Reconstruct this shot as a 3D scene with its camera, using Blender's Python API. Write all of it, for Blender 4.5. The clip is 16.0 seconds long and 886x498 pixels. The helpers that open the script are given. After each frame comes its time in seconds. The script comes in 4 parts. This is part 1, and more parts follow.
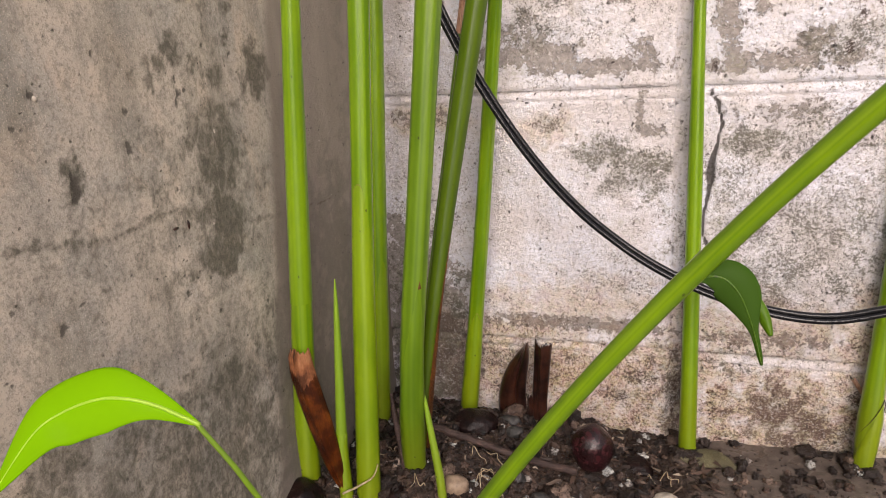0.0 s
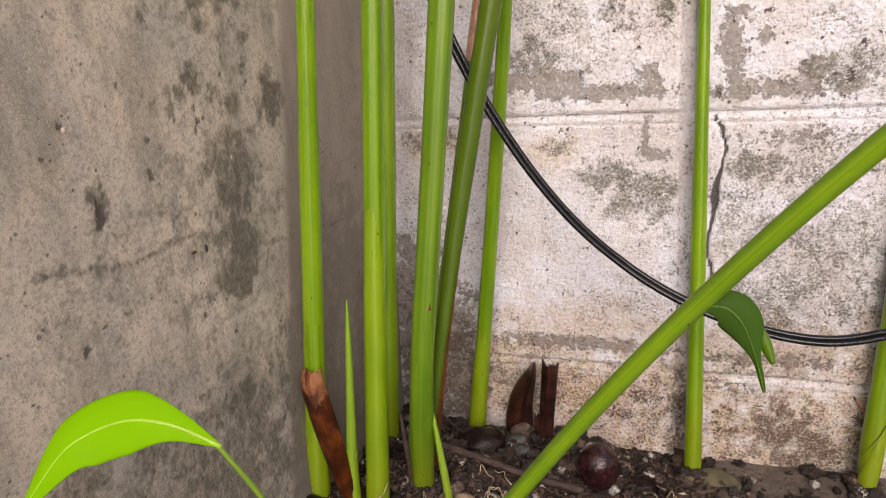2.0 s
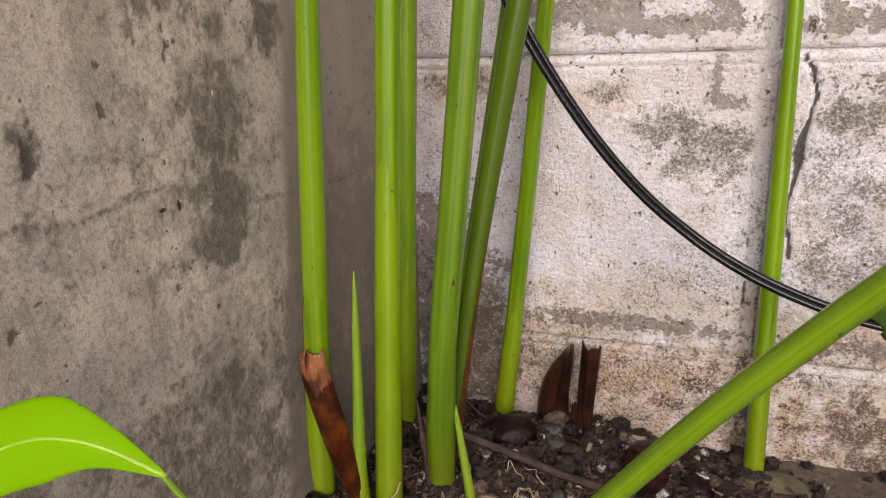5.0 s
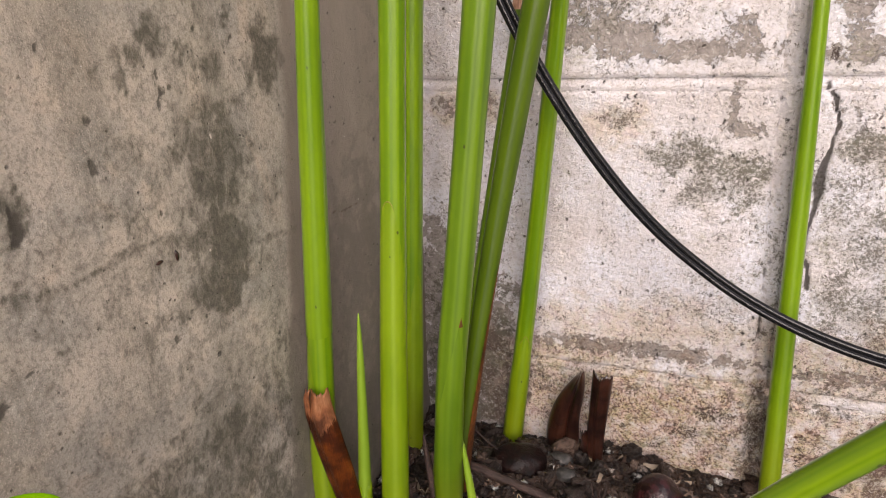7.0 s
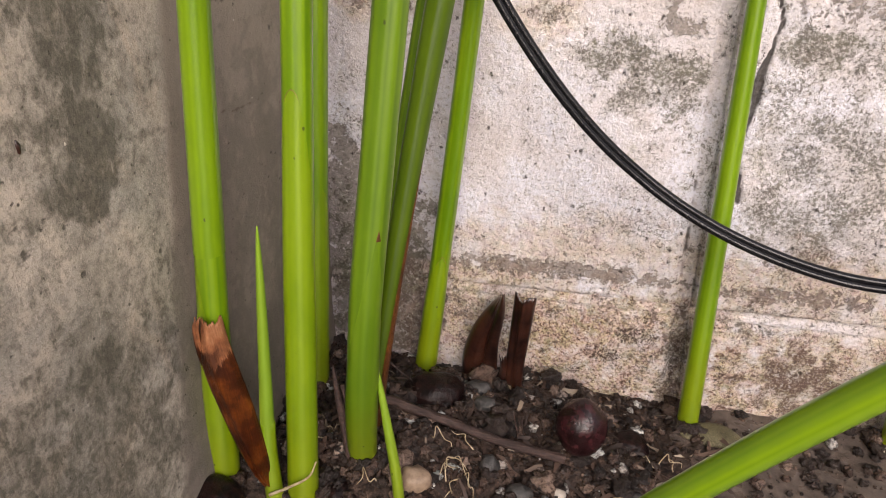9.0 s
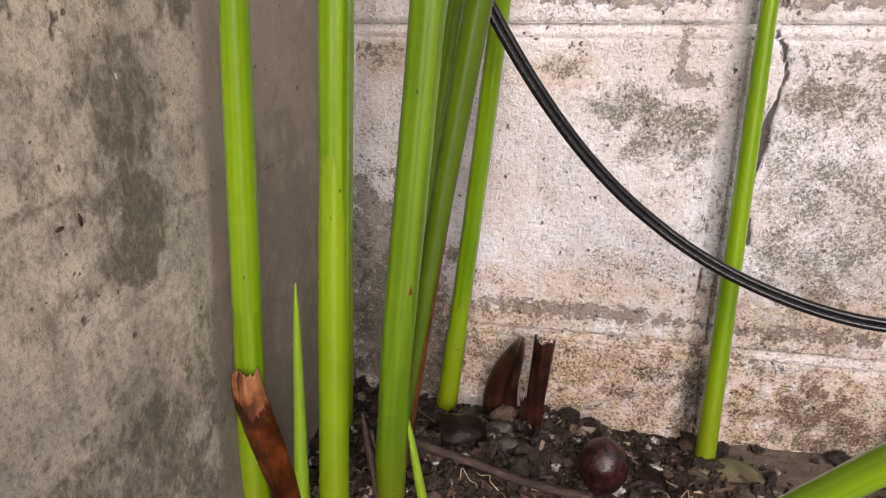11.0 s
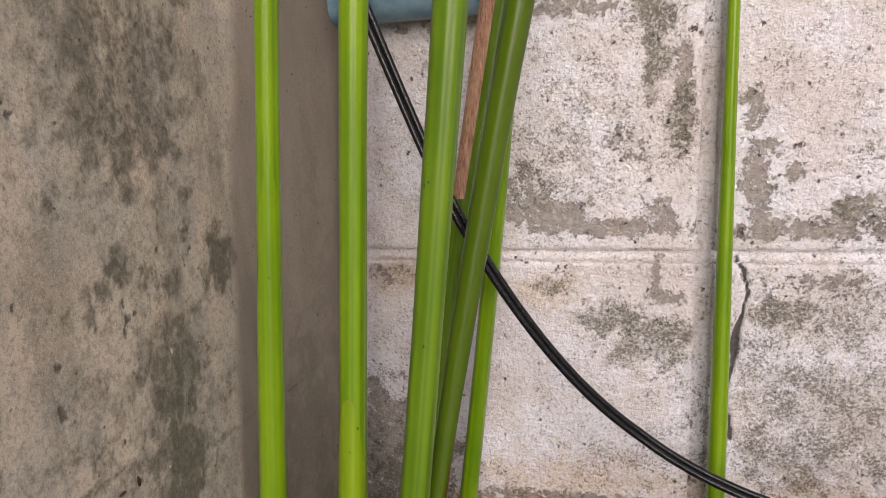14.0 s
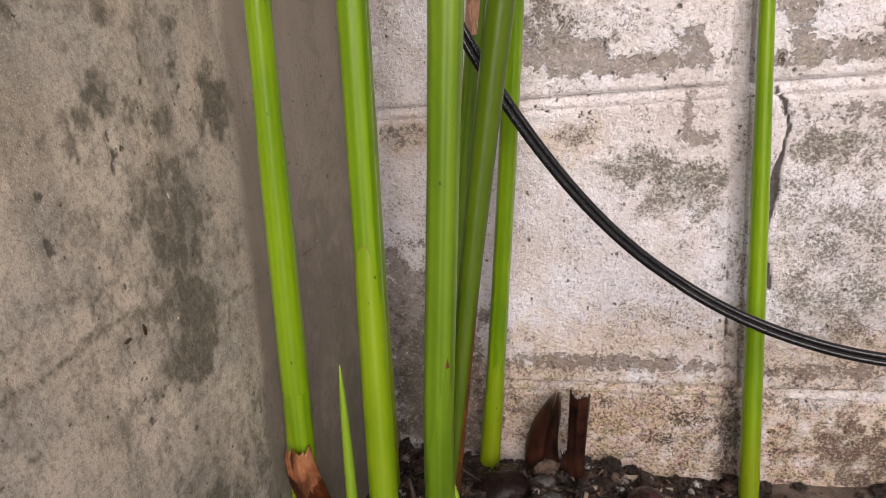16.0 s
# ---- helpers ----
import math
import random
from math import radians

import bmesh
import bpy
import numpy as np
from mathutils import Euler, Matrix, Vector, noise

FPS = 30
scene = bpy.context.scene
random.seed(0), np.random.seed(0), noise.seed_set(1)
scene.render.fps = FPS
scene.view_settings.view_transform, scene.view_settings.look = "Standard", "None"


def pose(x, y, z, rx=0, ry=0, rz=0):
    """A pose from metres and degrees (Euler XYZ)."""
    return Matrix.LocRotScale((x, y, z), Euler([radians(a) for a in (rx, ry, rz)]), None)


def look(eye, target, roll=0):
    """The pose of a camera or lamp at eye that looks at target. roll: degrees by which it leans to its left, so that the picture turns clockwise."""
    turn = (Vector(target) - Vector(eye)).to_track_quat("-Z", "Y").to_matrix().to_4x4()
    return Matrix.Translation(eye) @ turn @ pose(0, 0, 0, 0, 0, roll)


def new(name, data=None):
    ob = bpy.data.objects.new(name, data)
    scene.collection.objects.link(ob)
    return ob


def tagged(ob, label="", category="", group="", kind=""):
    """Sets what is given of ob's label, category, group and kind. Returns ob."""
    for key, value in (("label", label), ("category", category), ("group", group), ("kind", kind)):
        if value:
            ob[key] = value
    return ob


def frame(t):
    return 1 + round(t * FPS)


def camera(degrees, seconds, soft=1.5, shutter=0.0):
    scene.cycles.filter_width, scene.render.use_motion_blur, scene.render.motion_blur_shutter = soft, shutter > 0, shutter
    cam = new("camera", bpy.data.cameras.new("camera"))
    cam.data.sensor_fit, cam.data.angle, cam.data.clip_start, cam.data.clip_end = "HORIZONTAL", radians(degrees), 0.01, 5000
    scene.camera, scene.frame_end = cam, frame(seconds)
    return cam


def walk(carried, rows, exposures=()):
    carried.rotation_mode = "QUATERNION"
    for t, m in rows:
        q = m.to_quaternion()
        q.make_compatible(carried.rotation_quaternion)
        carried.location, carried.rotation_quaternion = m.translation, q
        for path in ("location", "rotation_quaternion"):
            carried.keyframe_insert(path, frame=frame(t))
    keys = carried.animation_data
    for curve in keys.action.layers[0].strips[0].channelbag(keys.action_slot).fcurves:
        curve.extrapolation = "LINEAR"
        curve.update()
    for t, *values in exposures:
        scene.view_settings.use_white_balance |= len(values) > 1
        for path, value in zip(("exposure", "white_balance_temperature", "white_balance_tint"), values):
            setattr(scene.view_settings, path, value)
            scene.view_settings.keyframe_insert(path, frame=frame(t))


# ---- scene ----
import itertools

cam = camera(62.0, 16.0, 0.95)
PATH = [
    (0, (0.252, -0.527, 0.381), (-0.4, 1.239, -0.293), -4.9),
    (0.5, (0.251, -0.531, 0.385), (-0.401, 1.236, -0.288), -4.8),
    (1, (0.252, -0.531, 0.386), (-0.403, 1.238, -0.279), -4.7),
    (1.5, (0.254, -0.534, 0.389), (-0.406, 1.238, -0.264), -4.6),
    (2, (0.252, -0.535, 0.39), (-0.413, 1.24, -0.25), -4.8),
    (2.5, (0.252, -0.535, 0.391), (-0.422, 1.24, -0.237), -5.1),
    (3, (0.259, -0.528, 0.391), (-0.423, 1.247, -0.229), -5.4),
    (3.5, (0.245, -0.516, 0.401), (-0.451, 1.258, -0.208), -6.1),
    (4, (0.219, -0.474, 0.395), (-0.48, 1.287, -0.246), -4.8),
    (4.5, (0.22, -0.468, 0.383), (-0.479, 1.271, -0.317), -4.1),
    (4.7, (0.222, -0.466, 0.366), (-0.488, 1.259, -0.356), -4.2),
    (6.8, (0.228, -0.463, 0.375), (-0.512, 1.229, -0.392), -4.9),
    (7, (0.218, -0.444, 0.388), (-0.519, 1.245, -0.389), -4.8),
    (7.5, (0.199, -0.409, 0.388), (-0.518, 1.283, -0.403), -5.6),
    (8, (0.177, -0.397, 0.37), (-0.374, 1.333, -0.468), -2.7),
    (8.5, (0.191, -0.404, 0.357), (-0.276, 1.304, -0.572), -1.0),
    (8.7, (0.192, -0.408, 0.355), (-0.258, 1.296, -0.59), -1.0),
    (10.8, (0.185, -0.42, 0.372), (-0.263, 1.31, -0.526), -1.9),
    (11, (0.181, -0.423, 0.373), (-0.265, 1.318, -0.505), -2.2),
    (11.5, (0.184, -0.428, 0.382), (-0.272, 1.321, -0.473), -2.6),
    (12, (0.184, -0.43, 0.389), (-0.281, 1.337, -0.424), -3.0),
    (12.5, (0.189, -0.435, 0.408), (-0.276, 1.358, -0.348), -3.3),
    (13, (0.188, -0.443, 0.428), (-0.284, 1.378, -0.249), -3.6),
    (13.5, (0.19, -0.451, 0.448), (-0.282, 1.398, -0.152), -3.7),
    (14, (0.192, -0.447, 0.443), (-0.286, 1.408, -0.133), -3.8),
    (14.5, (0.186, -0.445, 0.437), (-0.29, 1.404, -0.157), -4.1),
    (15, (0.189, -0.44, 0.428), (-0.29, 1.394, -0.209), -4.6),
    (15.5, (0.19, -0.437, 0.411), (-0.293, 1.375, -0.282), -5.2),
    (16, (0.186, -0.435, 0.398), (-0.342, 1.331, -0.377), -7.5),
]
walk(cam, [(t, look(eye, target, roll)) for t, eye, target, roll in PATH], [(0.0, 0.97, 6450, 17), (3.0, 0.92, 6450, 17), (4.5, 0.84, 6450, 17), (7.0, 1.0, 6450, 17), (8.5, 1.06, 6450, 17), (11.0, 1.02, 6450, 17), (12.5, 0.91, 6400, 17), (13.5, 0.70, 6350, 16), (14.5, 0.70, 6350, 16), (16.0, 0.85, 6400, 17)])

# ---- world and light: soft overcast daylight from the open side above the camera ----
world = bpy.data.worlds.new("sky")
scene.world = world
world.use_nodes = True
wn = world.node_tree
sky = wn.nodes.new("ShaderNodeTexSky")
sky.sky_type, sky.sun_disc = "NISHITA", False
sky.sun_elevation, sky.sun_rotation = radians(27.5), radians(160.5)
sky.air_density, sky.dust_density, sky.ozone_density = 1.0, 4.0, 0.6
wn.links.new(sky.outputs[0], wn.nodes["Background"].inputs[0])
wn.nodes["Background"].inputs[1].default_value = 0.062
sun = new("sun", bpy.data.lights.new("sun", "SUN"))
sun.data.energy, sun.data.angle, sun.data.color = 1.42, radians(40), (1.0, 0.965, 0.92)
sun.matrix_world = look((0.60, -1.70, 0.95), (0, 0, 0.0))


# ---- node helpers ----
class Nodes:
    """Short hand for building one node material."""

    def __init__(self, name):
        self.mat = bpy.data.materials.new(name)
        self.mat.use_nodes = True
        self.nt = self.mat.node_tree
        self.bsdf = self.nt.nodes["Principled BSDF"]

    def add(self, kind):
        return self.nt.nodes.new(kind)

    def put(self, value, socket):
        if isinstance(value, (int, float)):
            socket.default_value = value
        elif isinstance(value, tuple):
            socket.default_value = (*value, 1.0) if len(value) == 3 and socket.type == "RGBA" else value
        else:
            self.nt.links.new(value, socket)

    def pos(self, scale=(1, 1, 1), local=False):
        src = self.add("ShaderNodeTexCoord").outputs["Object"] if local else self.add("ShaderNodeNewGeometry").outputs["Position"]
        m = self.add("ShaderNodeMapping")
        m.inputs["Scale"].default_value = scale
        self.nt.links.new(src, m.inputs["Vector"])
        return m.outputs[0]

    def noise(self, vec, scale, detail=4.0, rough=0.55, warp=0.0):
        n = self.add("ShaderNodeTexNoise")
        self.put(vec, n.inputs["Vector"])
        n.inputs["Scale"].default_value, n.inputs["Detail"].default_value = scale, detail
        n.inputs["Roughness"].default_value, n.inputs["Distortion"].default_value = rough, warp
        return n.outputs["Fac"]

    def cells(self, vec, scale):
        n = self.add("ShaderNodeTexVoronoi")
        self.put(vec, n.inputs["Vector"])
        n.inputs["Scale"].default_value = scale
        return n

    def attr(self, name):
        n = self.add("ShaderNodeAttribute")
        n.attribute_name = name
        return n.outputs["Fac"]

    def rand(self):
        return self.add("ShaderNodeObjectInfo").outputs["Random"]

    def math(self, op, a, b=0.0, clamp=False):
        n = self.add("ShaderNodeMath")
        n.operation, n.use_clamp = op, clamp
        self.put(a, n.inputs[0]), self.put(b, n.inputs[1])
        return n.outputs[0]

    def step(self, v, lo, hi):
        n = self.add("ShaderNodeMapRange")
        n.interpolation_type = "SMOOTHSTEP"
        self.put(v, n.inputs[0])
        n.inputs[1].default_value, n.inputs[2].default_value = lo, hi
        return n.outputs[0]

    def mix(self, f, a, b, blend="MIX"):
        n = self.add("ShaderNodeMix")
        n.data_type, n.blend_type = "RGBA", blend
        self.put(f, n.inputs[0]), self.put(a, n.inputs[6]), self.put(b, n.inputs[7])
        return n.outputs[2]

    def ramp(self, v, stops):
        n = self.add("ShaderNodeValToRGB")
        e = n.color_ramp.elements
        while len(e) < len(stops):
            e.new(0.5)
        for el, (p, c) in zip(e, stops):
            el.position, el.color = p, (*c, 1)
        self.put(v, n.inputs[0])
        return n.outputs[0]

    def bump(self, height, distance, strength=1.0, normal=None):
        n = self.add("ShaderNodeBump")
        n.inputs["Strength"].default_value, n.inputs["Distance"].default_value = strength, distance
        self.put(height, n.inputs["Height"])
        if normal is not None:
            self.put(normal, n.inputs["Normal"])
        return n.outputs[0]

    def done(self, color, rough=0.6, normal=None, spec=0.5, **more):
        self.put(color, self.bsdf.inputs["Base Color"])
        self.put(rough, self.bsdf.inputs["Roughness"])
        self.put(spec, self.bsdf.inputs["Specular IOR Level"])
        if normal is not None:
            self.put(normal, self.bsdf.inputs["Normal"])
        for k, v in more.items():
            self.put(v, self.bsdf.inputs[k.replace("_", " ")])
        return self.mat


# ---- materials ----
def mat_painted_block():
    m = Nodes("peeling_whitewash")
    p = m.pos()
    big, mid = m.noise(p, 16, 4, 0.6), m.noise(p, 75, 9, 0.62, 0.5)
    fine, grain = m.noise(p, 230, 6, 0.62, 0.3), m.noise(p, 800, 3, 0.6)
    paint = m.ramp(big, [(0.30, (0.62, 0.565, 0.555)), (0.46, (0.735, 0.695, 0.715)), (0.60, (0.80, 0.795, 0.865)), (0.74, (0.70, 0.655, 0.665))])
    paint = m.mix(m.math("MULTIPLY", m.step(m.noise(p, 34, 6, 0.6), 0.48, 0.68), 0.42), paint, (0.56, 0.505, 0.485))
    paint = m.mix(m.math("MULTIPLY", m.step(m.noise(p, 330, 5, 0.68), 0.50, 0.62), 0.50), paint, (0.46, 0.41, 0.375))
    # yellow and rusty washes low on the wall, with green in them
    och = m.math("MULTIPLY", m.attr("ochre"), m.step(m.noise(p, 60, 8, 0.68), 0.26, 0.50))
    ochre = m.ramp(m.noise(p, 95, 8, 0.72, 0.6), [(0.38, (0.30, 0.255, 0.13)), (0.46, (0.58, 0.465, 0.28)), (0.54, (0.62, 0.46, 0.36)), (0.63, (0.32, 0.18, 0.135))])
    paint = m.mix(m.math("MULTIPLY", och, 0.95, True), paint, ochre)
    rust = m.math("ADD", m.noise(p, 480, 7, 0.74, 0.6), m.math("MULTIPLY", m.attr("ochre"), 0.10))
    paint = m.mix(m.math("MULTIPLY", m.step(rust, 0.60, 0.70), m.attr("ochre")), paint, (0.13, 0.062, 0.045))
    # bare brown-grey plaster where the paint has come off, with crisp edges
    bare = m.ramp(fine, [(0.32, (0.21, 0.18, 0.16)), (0.5, (0.30, 0.262, 0.238)), (0.68, (0.38, 0.335, 0.305))])
    bare = m.mix(m.math("MULTIPLY", m.attr("ochre"), 0.6), bare, (0.20, 0.115, 0.075))
    peel = m.math("ADD", m.math("MULTIPLY", mid, 0.42), m.math("MULTIPLY", m.noise(p, 300, 8, 0.72, 0.6), 0.62))
    peel = m.math("ADD", peel, m.math("MULTIPLY", m.attr("peel"), 0.25))
    peel = m.step(peel, 0.628, 0.668)
    col = m.mix(m.math("MULTIPLY", peel, 0.9), paint, bare)
    # grey-green mould, clotted into small islands
    mo = m.math("ADD", m.math("MULTIPLY", m.noise(p, 520, 7, 0.72, 0.6), 0.80), m.math("MULTIPLY", m.noise(p, 60, 6, 0.6), 0.36))
    mo = m.math("ADD", mo, m.math("MULTIPLY", m.attr("mould_and_shade"), 0.135))
    mould_and_shade = m.ramp(m.noise(p, 90, 4, 0.6), [(0.35, (0.15, 0.145, 0.105)), (0.6, (0.115, 0.10, 0.082))])
    mould_and_shade = m.mix(m.attr("ochre"), mould_and_shade, (0.105, 0.060, 0.046))
    # a thin grey-olive film under the clots
    film = m.math("ADD", m.attr("mould_and_shade"), m.math("MULTIPLY", m.math("SUBTRACT", m.noise(p, 90, 6, 0.65), 0.5), 1.1))
    col = m.mix(m.math("MULTIPLY", m.step(film, 0.26, 0.95), 0.55), col, (0.275, 0.258, 0.212))
    col = m.mix(m.math("MULTIPLY", m.step(mo, 0.615, 0.745), 0.85), col, mould_and_shade)
    # chips of lime left standing
    col = m.mix(m.math("MULTIPLY", m.step(m.noise(m.pos((1.1, 1.1, 1.1)), 330, 5, 0.66, 0.4), 0.57, 0.62), 0.35), col, (0.84, 0.80, 0.78))
    # pits and dots
    v = m.cells(m.pos((1.0, 1.0, 0.8)), 150)
    ragged = m.math("ADD", v.outputs["Distance"], m.math("MULTIPLY", m.math("SUBTRACT", m.noise(p, 600, 4, 0.7), 0.5), 0.8))
    few = m.step(m.noise(p, 62, 3, 0.6), 0.47, 0.58)
    dots = m.math("MULTIPLY", m.math("SUBTRACT", 1.0, m.step(ragged, 0.06, 0.20)), few)
    col = m.mix(m.math("MULTIPLY", dots, 0.88), col, (0.075, 0.062, 0.053))
    v = m.cells(m.pos((1.13, 1.13, 1.0)), 330)
    tiny = m.math("ADD", v.outputs["Distance"], m.math("MULTIPLY", m.math("SUBTRACT", m.noise(p, 1400, 3, 0.7), 0.5), 0.7))
    tiny = m.math("MULTIPLY", m.math("SUBTRACT", 1.0, m.step(tiny, 0.08, 0.24)), m.step(m.noise(p, 38, 4, 0.65), 0.50, 0.60))
    col = m.mix(m.math("MULTIPLY", tiny, 0.6), col, (0.16, 0.14, 0.12))
    olive = m.math("MULTIPLY", m.step(m.noise(m.pos((1, 1, 1.3)), 21, 6, 0.7), 0.56, 0.68), m.step(m.noise(p, 260, 6, 0.7, 0.4), 0.42, 0.60))
    col = m.mix(m.math("MULTIPLY", olive, 0.42), col, (0.33, 0.32, 0.20))
    # black-brown clumps and the cracks
    dk = m.math("ADD", m.attr("dark"), m.math("MULTIPLY", m.math("SUBTRACT", m.noise(p, 560, 8, 0.76, 0.6), 0.5), 4.2))
    col = m.mix(m.math("MULTIPLY", m.step(dk, 0.62, 0.95), 0.9), col, (0.060, 0.038, 0.030))
    crack = m.attr("crack")
    col = m.mix(m.math("MULTIPLY", m.step(crack, 0.15, 0.70), 0.92), col, (0.05, 0.043, 0.037))
    h = m.math("ADD", m.math("MULTIPLY", fine, 1.0), m.math("MULTIPLY", grain, 0.3))
    h = m.math("SUBTRACT", h, m.math("MULTIPLY", peel, 0.20))
    h = m.math("SUBTRACT", h, m.math("MULTIPLY", dots, 0.5))
    return m.done(col, 0.82, m.bump(h, 0.0028, 1.0), 0.3)


def mat_cement_render():
    m = Nodes("stained_cement_render")
    p = m.pos()
    big, mid = m.noise(m.pos((1, 1, 0.6)), 14, 5, 0.55), m.noise(p, 60, 7, 0.6, 0.3)
    fine, grain = m.noise(p, 420, 5, 0.65), m.noise(p, 1300, 3, 0.6)
    # broad warm and cool clouds in the cement
    col = m.ramp(big, [(0.30, (0.335, 0.312, 0.270)), (0.46, (0.475, 0.424, 0.358)), (0.60, (0.585, 0.508, 0.42)), (0.76, (0.46, 0.404, 0.338))])
    col = m.mix(m.math("MULTIPLY", m.step(m.noise(p, 22, 5, 0.6), 0.46, 0.62), 0.6), col, (0.37, 0.352, 0.318))
    col = m.mix(m.math("MULTIPLY", m.step(m.noise(m.pos((1, 1, 0.7)), 34, 6, 0.62, 0.6), 0.52, 0.66), 0.6), col, (0.60, 0.49, 0.385))
    streaks = m.noise(m.pos((1, 1, 0.30)), 30, 6, 0.65)
    col = m.mix(m.math("MULTIPLY", m.step(streaks, 0.47, 0.64), 0.55), col, (0.205, 0.187, 0.152))
    # sand grains, dark and light
    col = m.mix(m.math("MULTIPLY", m.step(fine, 0.48, 0.64), 0.45), col, (0.18, 0.158, 0.128))
    col = m.mix(m.math("MULTIPLY", m.step(grain, 0.54, 0.66), 0.55), col, (0.66, 0.57, 0.47))
    col = m.mix(m.math("MULTIPLY", m.step(m.noise(p, 900, 3, 0.6), 0.55, 0.66), 0.40), col, (0.15, 0.13, 0.105))
    col = m.mix(m.math("MULTIPLY", m.step(m.noise(p, 130, 8, 0.72, 0.5), 0.53, 0.64), 0.38), col, (0.20, 0.182, 0.15))
    # stains and painted shade: a soft film, and a dense core with a frayed edge
    fray = m.math("SUBTRACT", m.noise(m.pos((1, 1, 0.7)), 190, 8, 0.74, 0.5), 0.5)
    film = m.math("ADD", m.attr("mould_and_shade"), m.math("ADD", m.math("MULTIPLY", fray, 1.1), m.math("MULTIPLY", m.math("SUBTRACT", fine, 0.5), 0.5)))
    col = m.mix(m.math("MULTIPLY", m.step(film, 0.06, 0.70), 0.56), col, (0.125, 0.115, 0.089))
    core = m.math("ADD", m.attr("mould_and_shade"), m.math("MULTIPLY", fray, 2.3))
    core = m.math("MULTIPLY", m.step(core, 0.42, 0.92), m.math("ADD", 0.55, m.math("MULTIPLY", m.step(fine, 0.35, 0.6), 0.25)))
    col = m.mix(core, col, (0.082, 0.074, 0.055))
    dk = m.math("ADD", m.attr("dark"), m.math("MULTIPLY", m.math("SUBTRACT", m.noise(p, 320, 6, 0.7, 0.4), 0.5), 1.6))
    col = m.mix(m.math("MULTIPLY", m.step(dk, 0.40, 0.85), 0.82), col, (0.065, 0.057, 0.047))
    # the darker, plainer band by the corner
    corner_band = m.ramp(m.noise(m.pos((1, 1, 0.2)), 30, 6, 0.6), [(0.3, (0.182, 0.156, 0.127)), (0.5, (0.240, 0.205, 0.172)), (0.7, (0.290, 0.248, 0.208))])
    corner_band = m.mix(m.math("MULTIPLY", m.step(m.noise(m.pos((1, 1, 0.5)), 15, 5, 0.6), 0.46, 0.62), 0.4), corner_band, (0.206, 0.173, 0.143))
    corner_band = m.mix(m.math("MULTIPLY", m.step(film, 0.15, 0.70), 0.45), corner_band, (0.113, 0.099, 0.080))
    corner_band = m.mix(m.math("MULTIPLY", m.step(dk, 0.35, 0.75), 0.6), corner_band, (0.083, 0.050, 0.038))
    col = m.mix(m.attr("smooth"), col, corner_band)
    # pits of two sizes, ragged, gathered in places, and lime flecks
    h = m.math("ADD", m.math("MULTIPLY", fine, 0.5), m.math("ADD", m.math("MULTIPLY", grain, 0.25), m.math("MULTIPLY", mid, 1.1)))
    for scale, low, high, gate in ((95, 0.05, 0.17, 0.60), (230, 0.08, 0.22, 0.56)):
        v = m.cells(p, scale)
        rag = m.math("ADD", v.outputs["Distance"], m.math("MULTIPLY", m.math("SUBTRACT", m.noise(p, scale * 5, 3, 0.6), 0.5), 0.35))
        few = m.step(m.noise(p, scale * 0.42, 3, 0.6), gate, gate + 0.03)
        pit = m.math("MULTIPLY", m.math("SUBTRACT", 1.0, m.step(rag, low, high)), few)
        col = m.mix(m.math("MULTIPLY", pit, 0.78), col, (0.085, 0.074, 0.062))
        h = m.math("SUBTRACT", h, m.math("MULTIPLY", pit, 0.7))
    v = m.cells(m.pos((1.07, 1.07, 1.07)), 170)
    fleck = m.math("MULTIPLY", m.math("SUBTRACT", 1.0, m.step(v.outputs["Distance"], 0.03, 0.09)), m.math("GREATER_THAN", m.noise(p, 83, 2, 0.5), 0.66))
    col = m.mix(m.math("MULTIPLY", fleck, 0.8), col, (0.80, 0.76, 0.70))
    return m.done(col, 0.74, m.bump(h, 0.0010, 0.8), 0.35)


def mat_green(name, dark, light, rough=0.32, coat=1.0):
    m = Nodes(name)
    streak = m.attr("rib")
    blotch = m.noise(m.pos((1, 1, 0.35)), 45, 4, 0.55)
    col = m.mix(m.step(m.math("ADD", m.math("MULTIPLY", streak, 0.5), m.math("MULTIPLY", blotch, 0.5)), 0.30, 0.70), dark, light)
    height = m.add("ShaderNodeSeparateXYZ")
    m.put(m.pos(), height.inputs[0])
    young = m.step(m.math("ADD", height.outputs["Z"], m.math("MULTIPLY", blotch, 0.06)), 0.155, 0.085)
    col = m.mix(m.math("MULTIPLY", young, 0.45), col, (0.23, 0.26, 0.004))
    v = m.cells(m.pos((1, 1, 0.55)), 170)
    few = m.math("GREATER_THAN", m.math("ADD", m.noise(m.pos(), 75, 2, 0.5), m.math("MULTIPLY", young, 0.10)), 0.585)
    dot = m.math("MULTIPLY", m.math("SUBTRACT", 1.0, m.step(m.math("ADD", v.outputs["Distance"], m.math("MULTIPLY", m.noise(m.pos(), 700, 3, 0.6), 0.12)), 0.10, 0.19)), few)
    col = m.mix(m.math("MULTIPLY", dot, 0.85), col, (0.03, 0.035, 0.015))
    up = m.add("ShaderNodeCombineXYZ")
    up.inputs[2].default_value = 1.0
    return m.done(col, rough + 0.04, None, 0.5 * min(1.0, coat), Anisotropic=0.9, Tangent=up.outputs[0], Coat_Weight=coat * 0.35, Coat_Roughness=0.15, Coat_IOR=1.5)


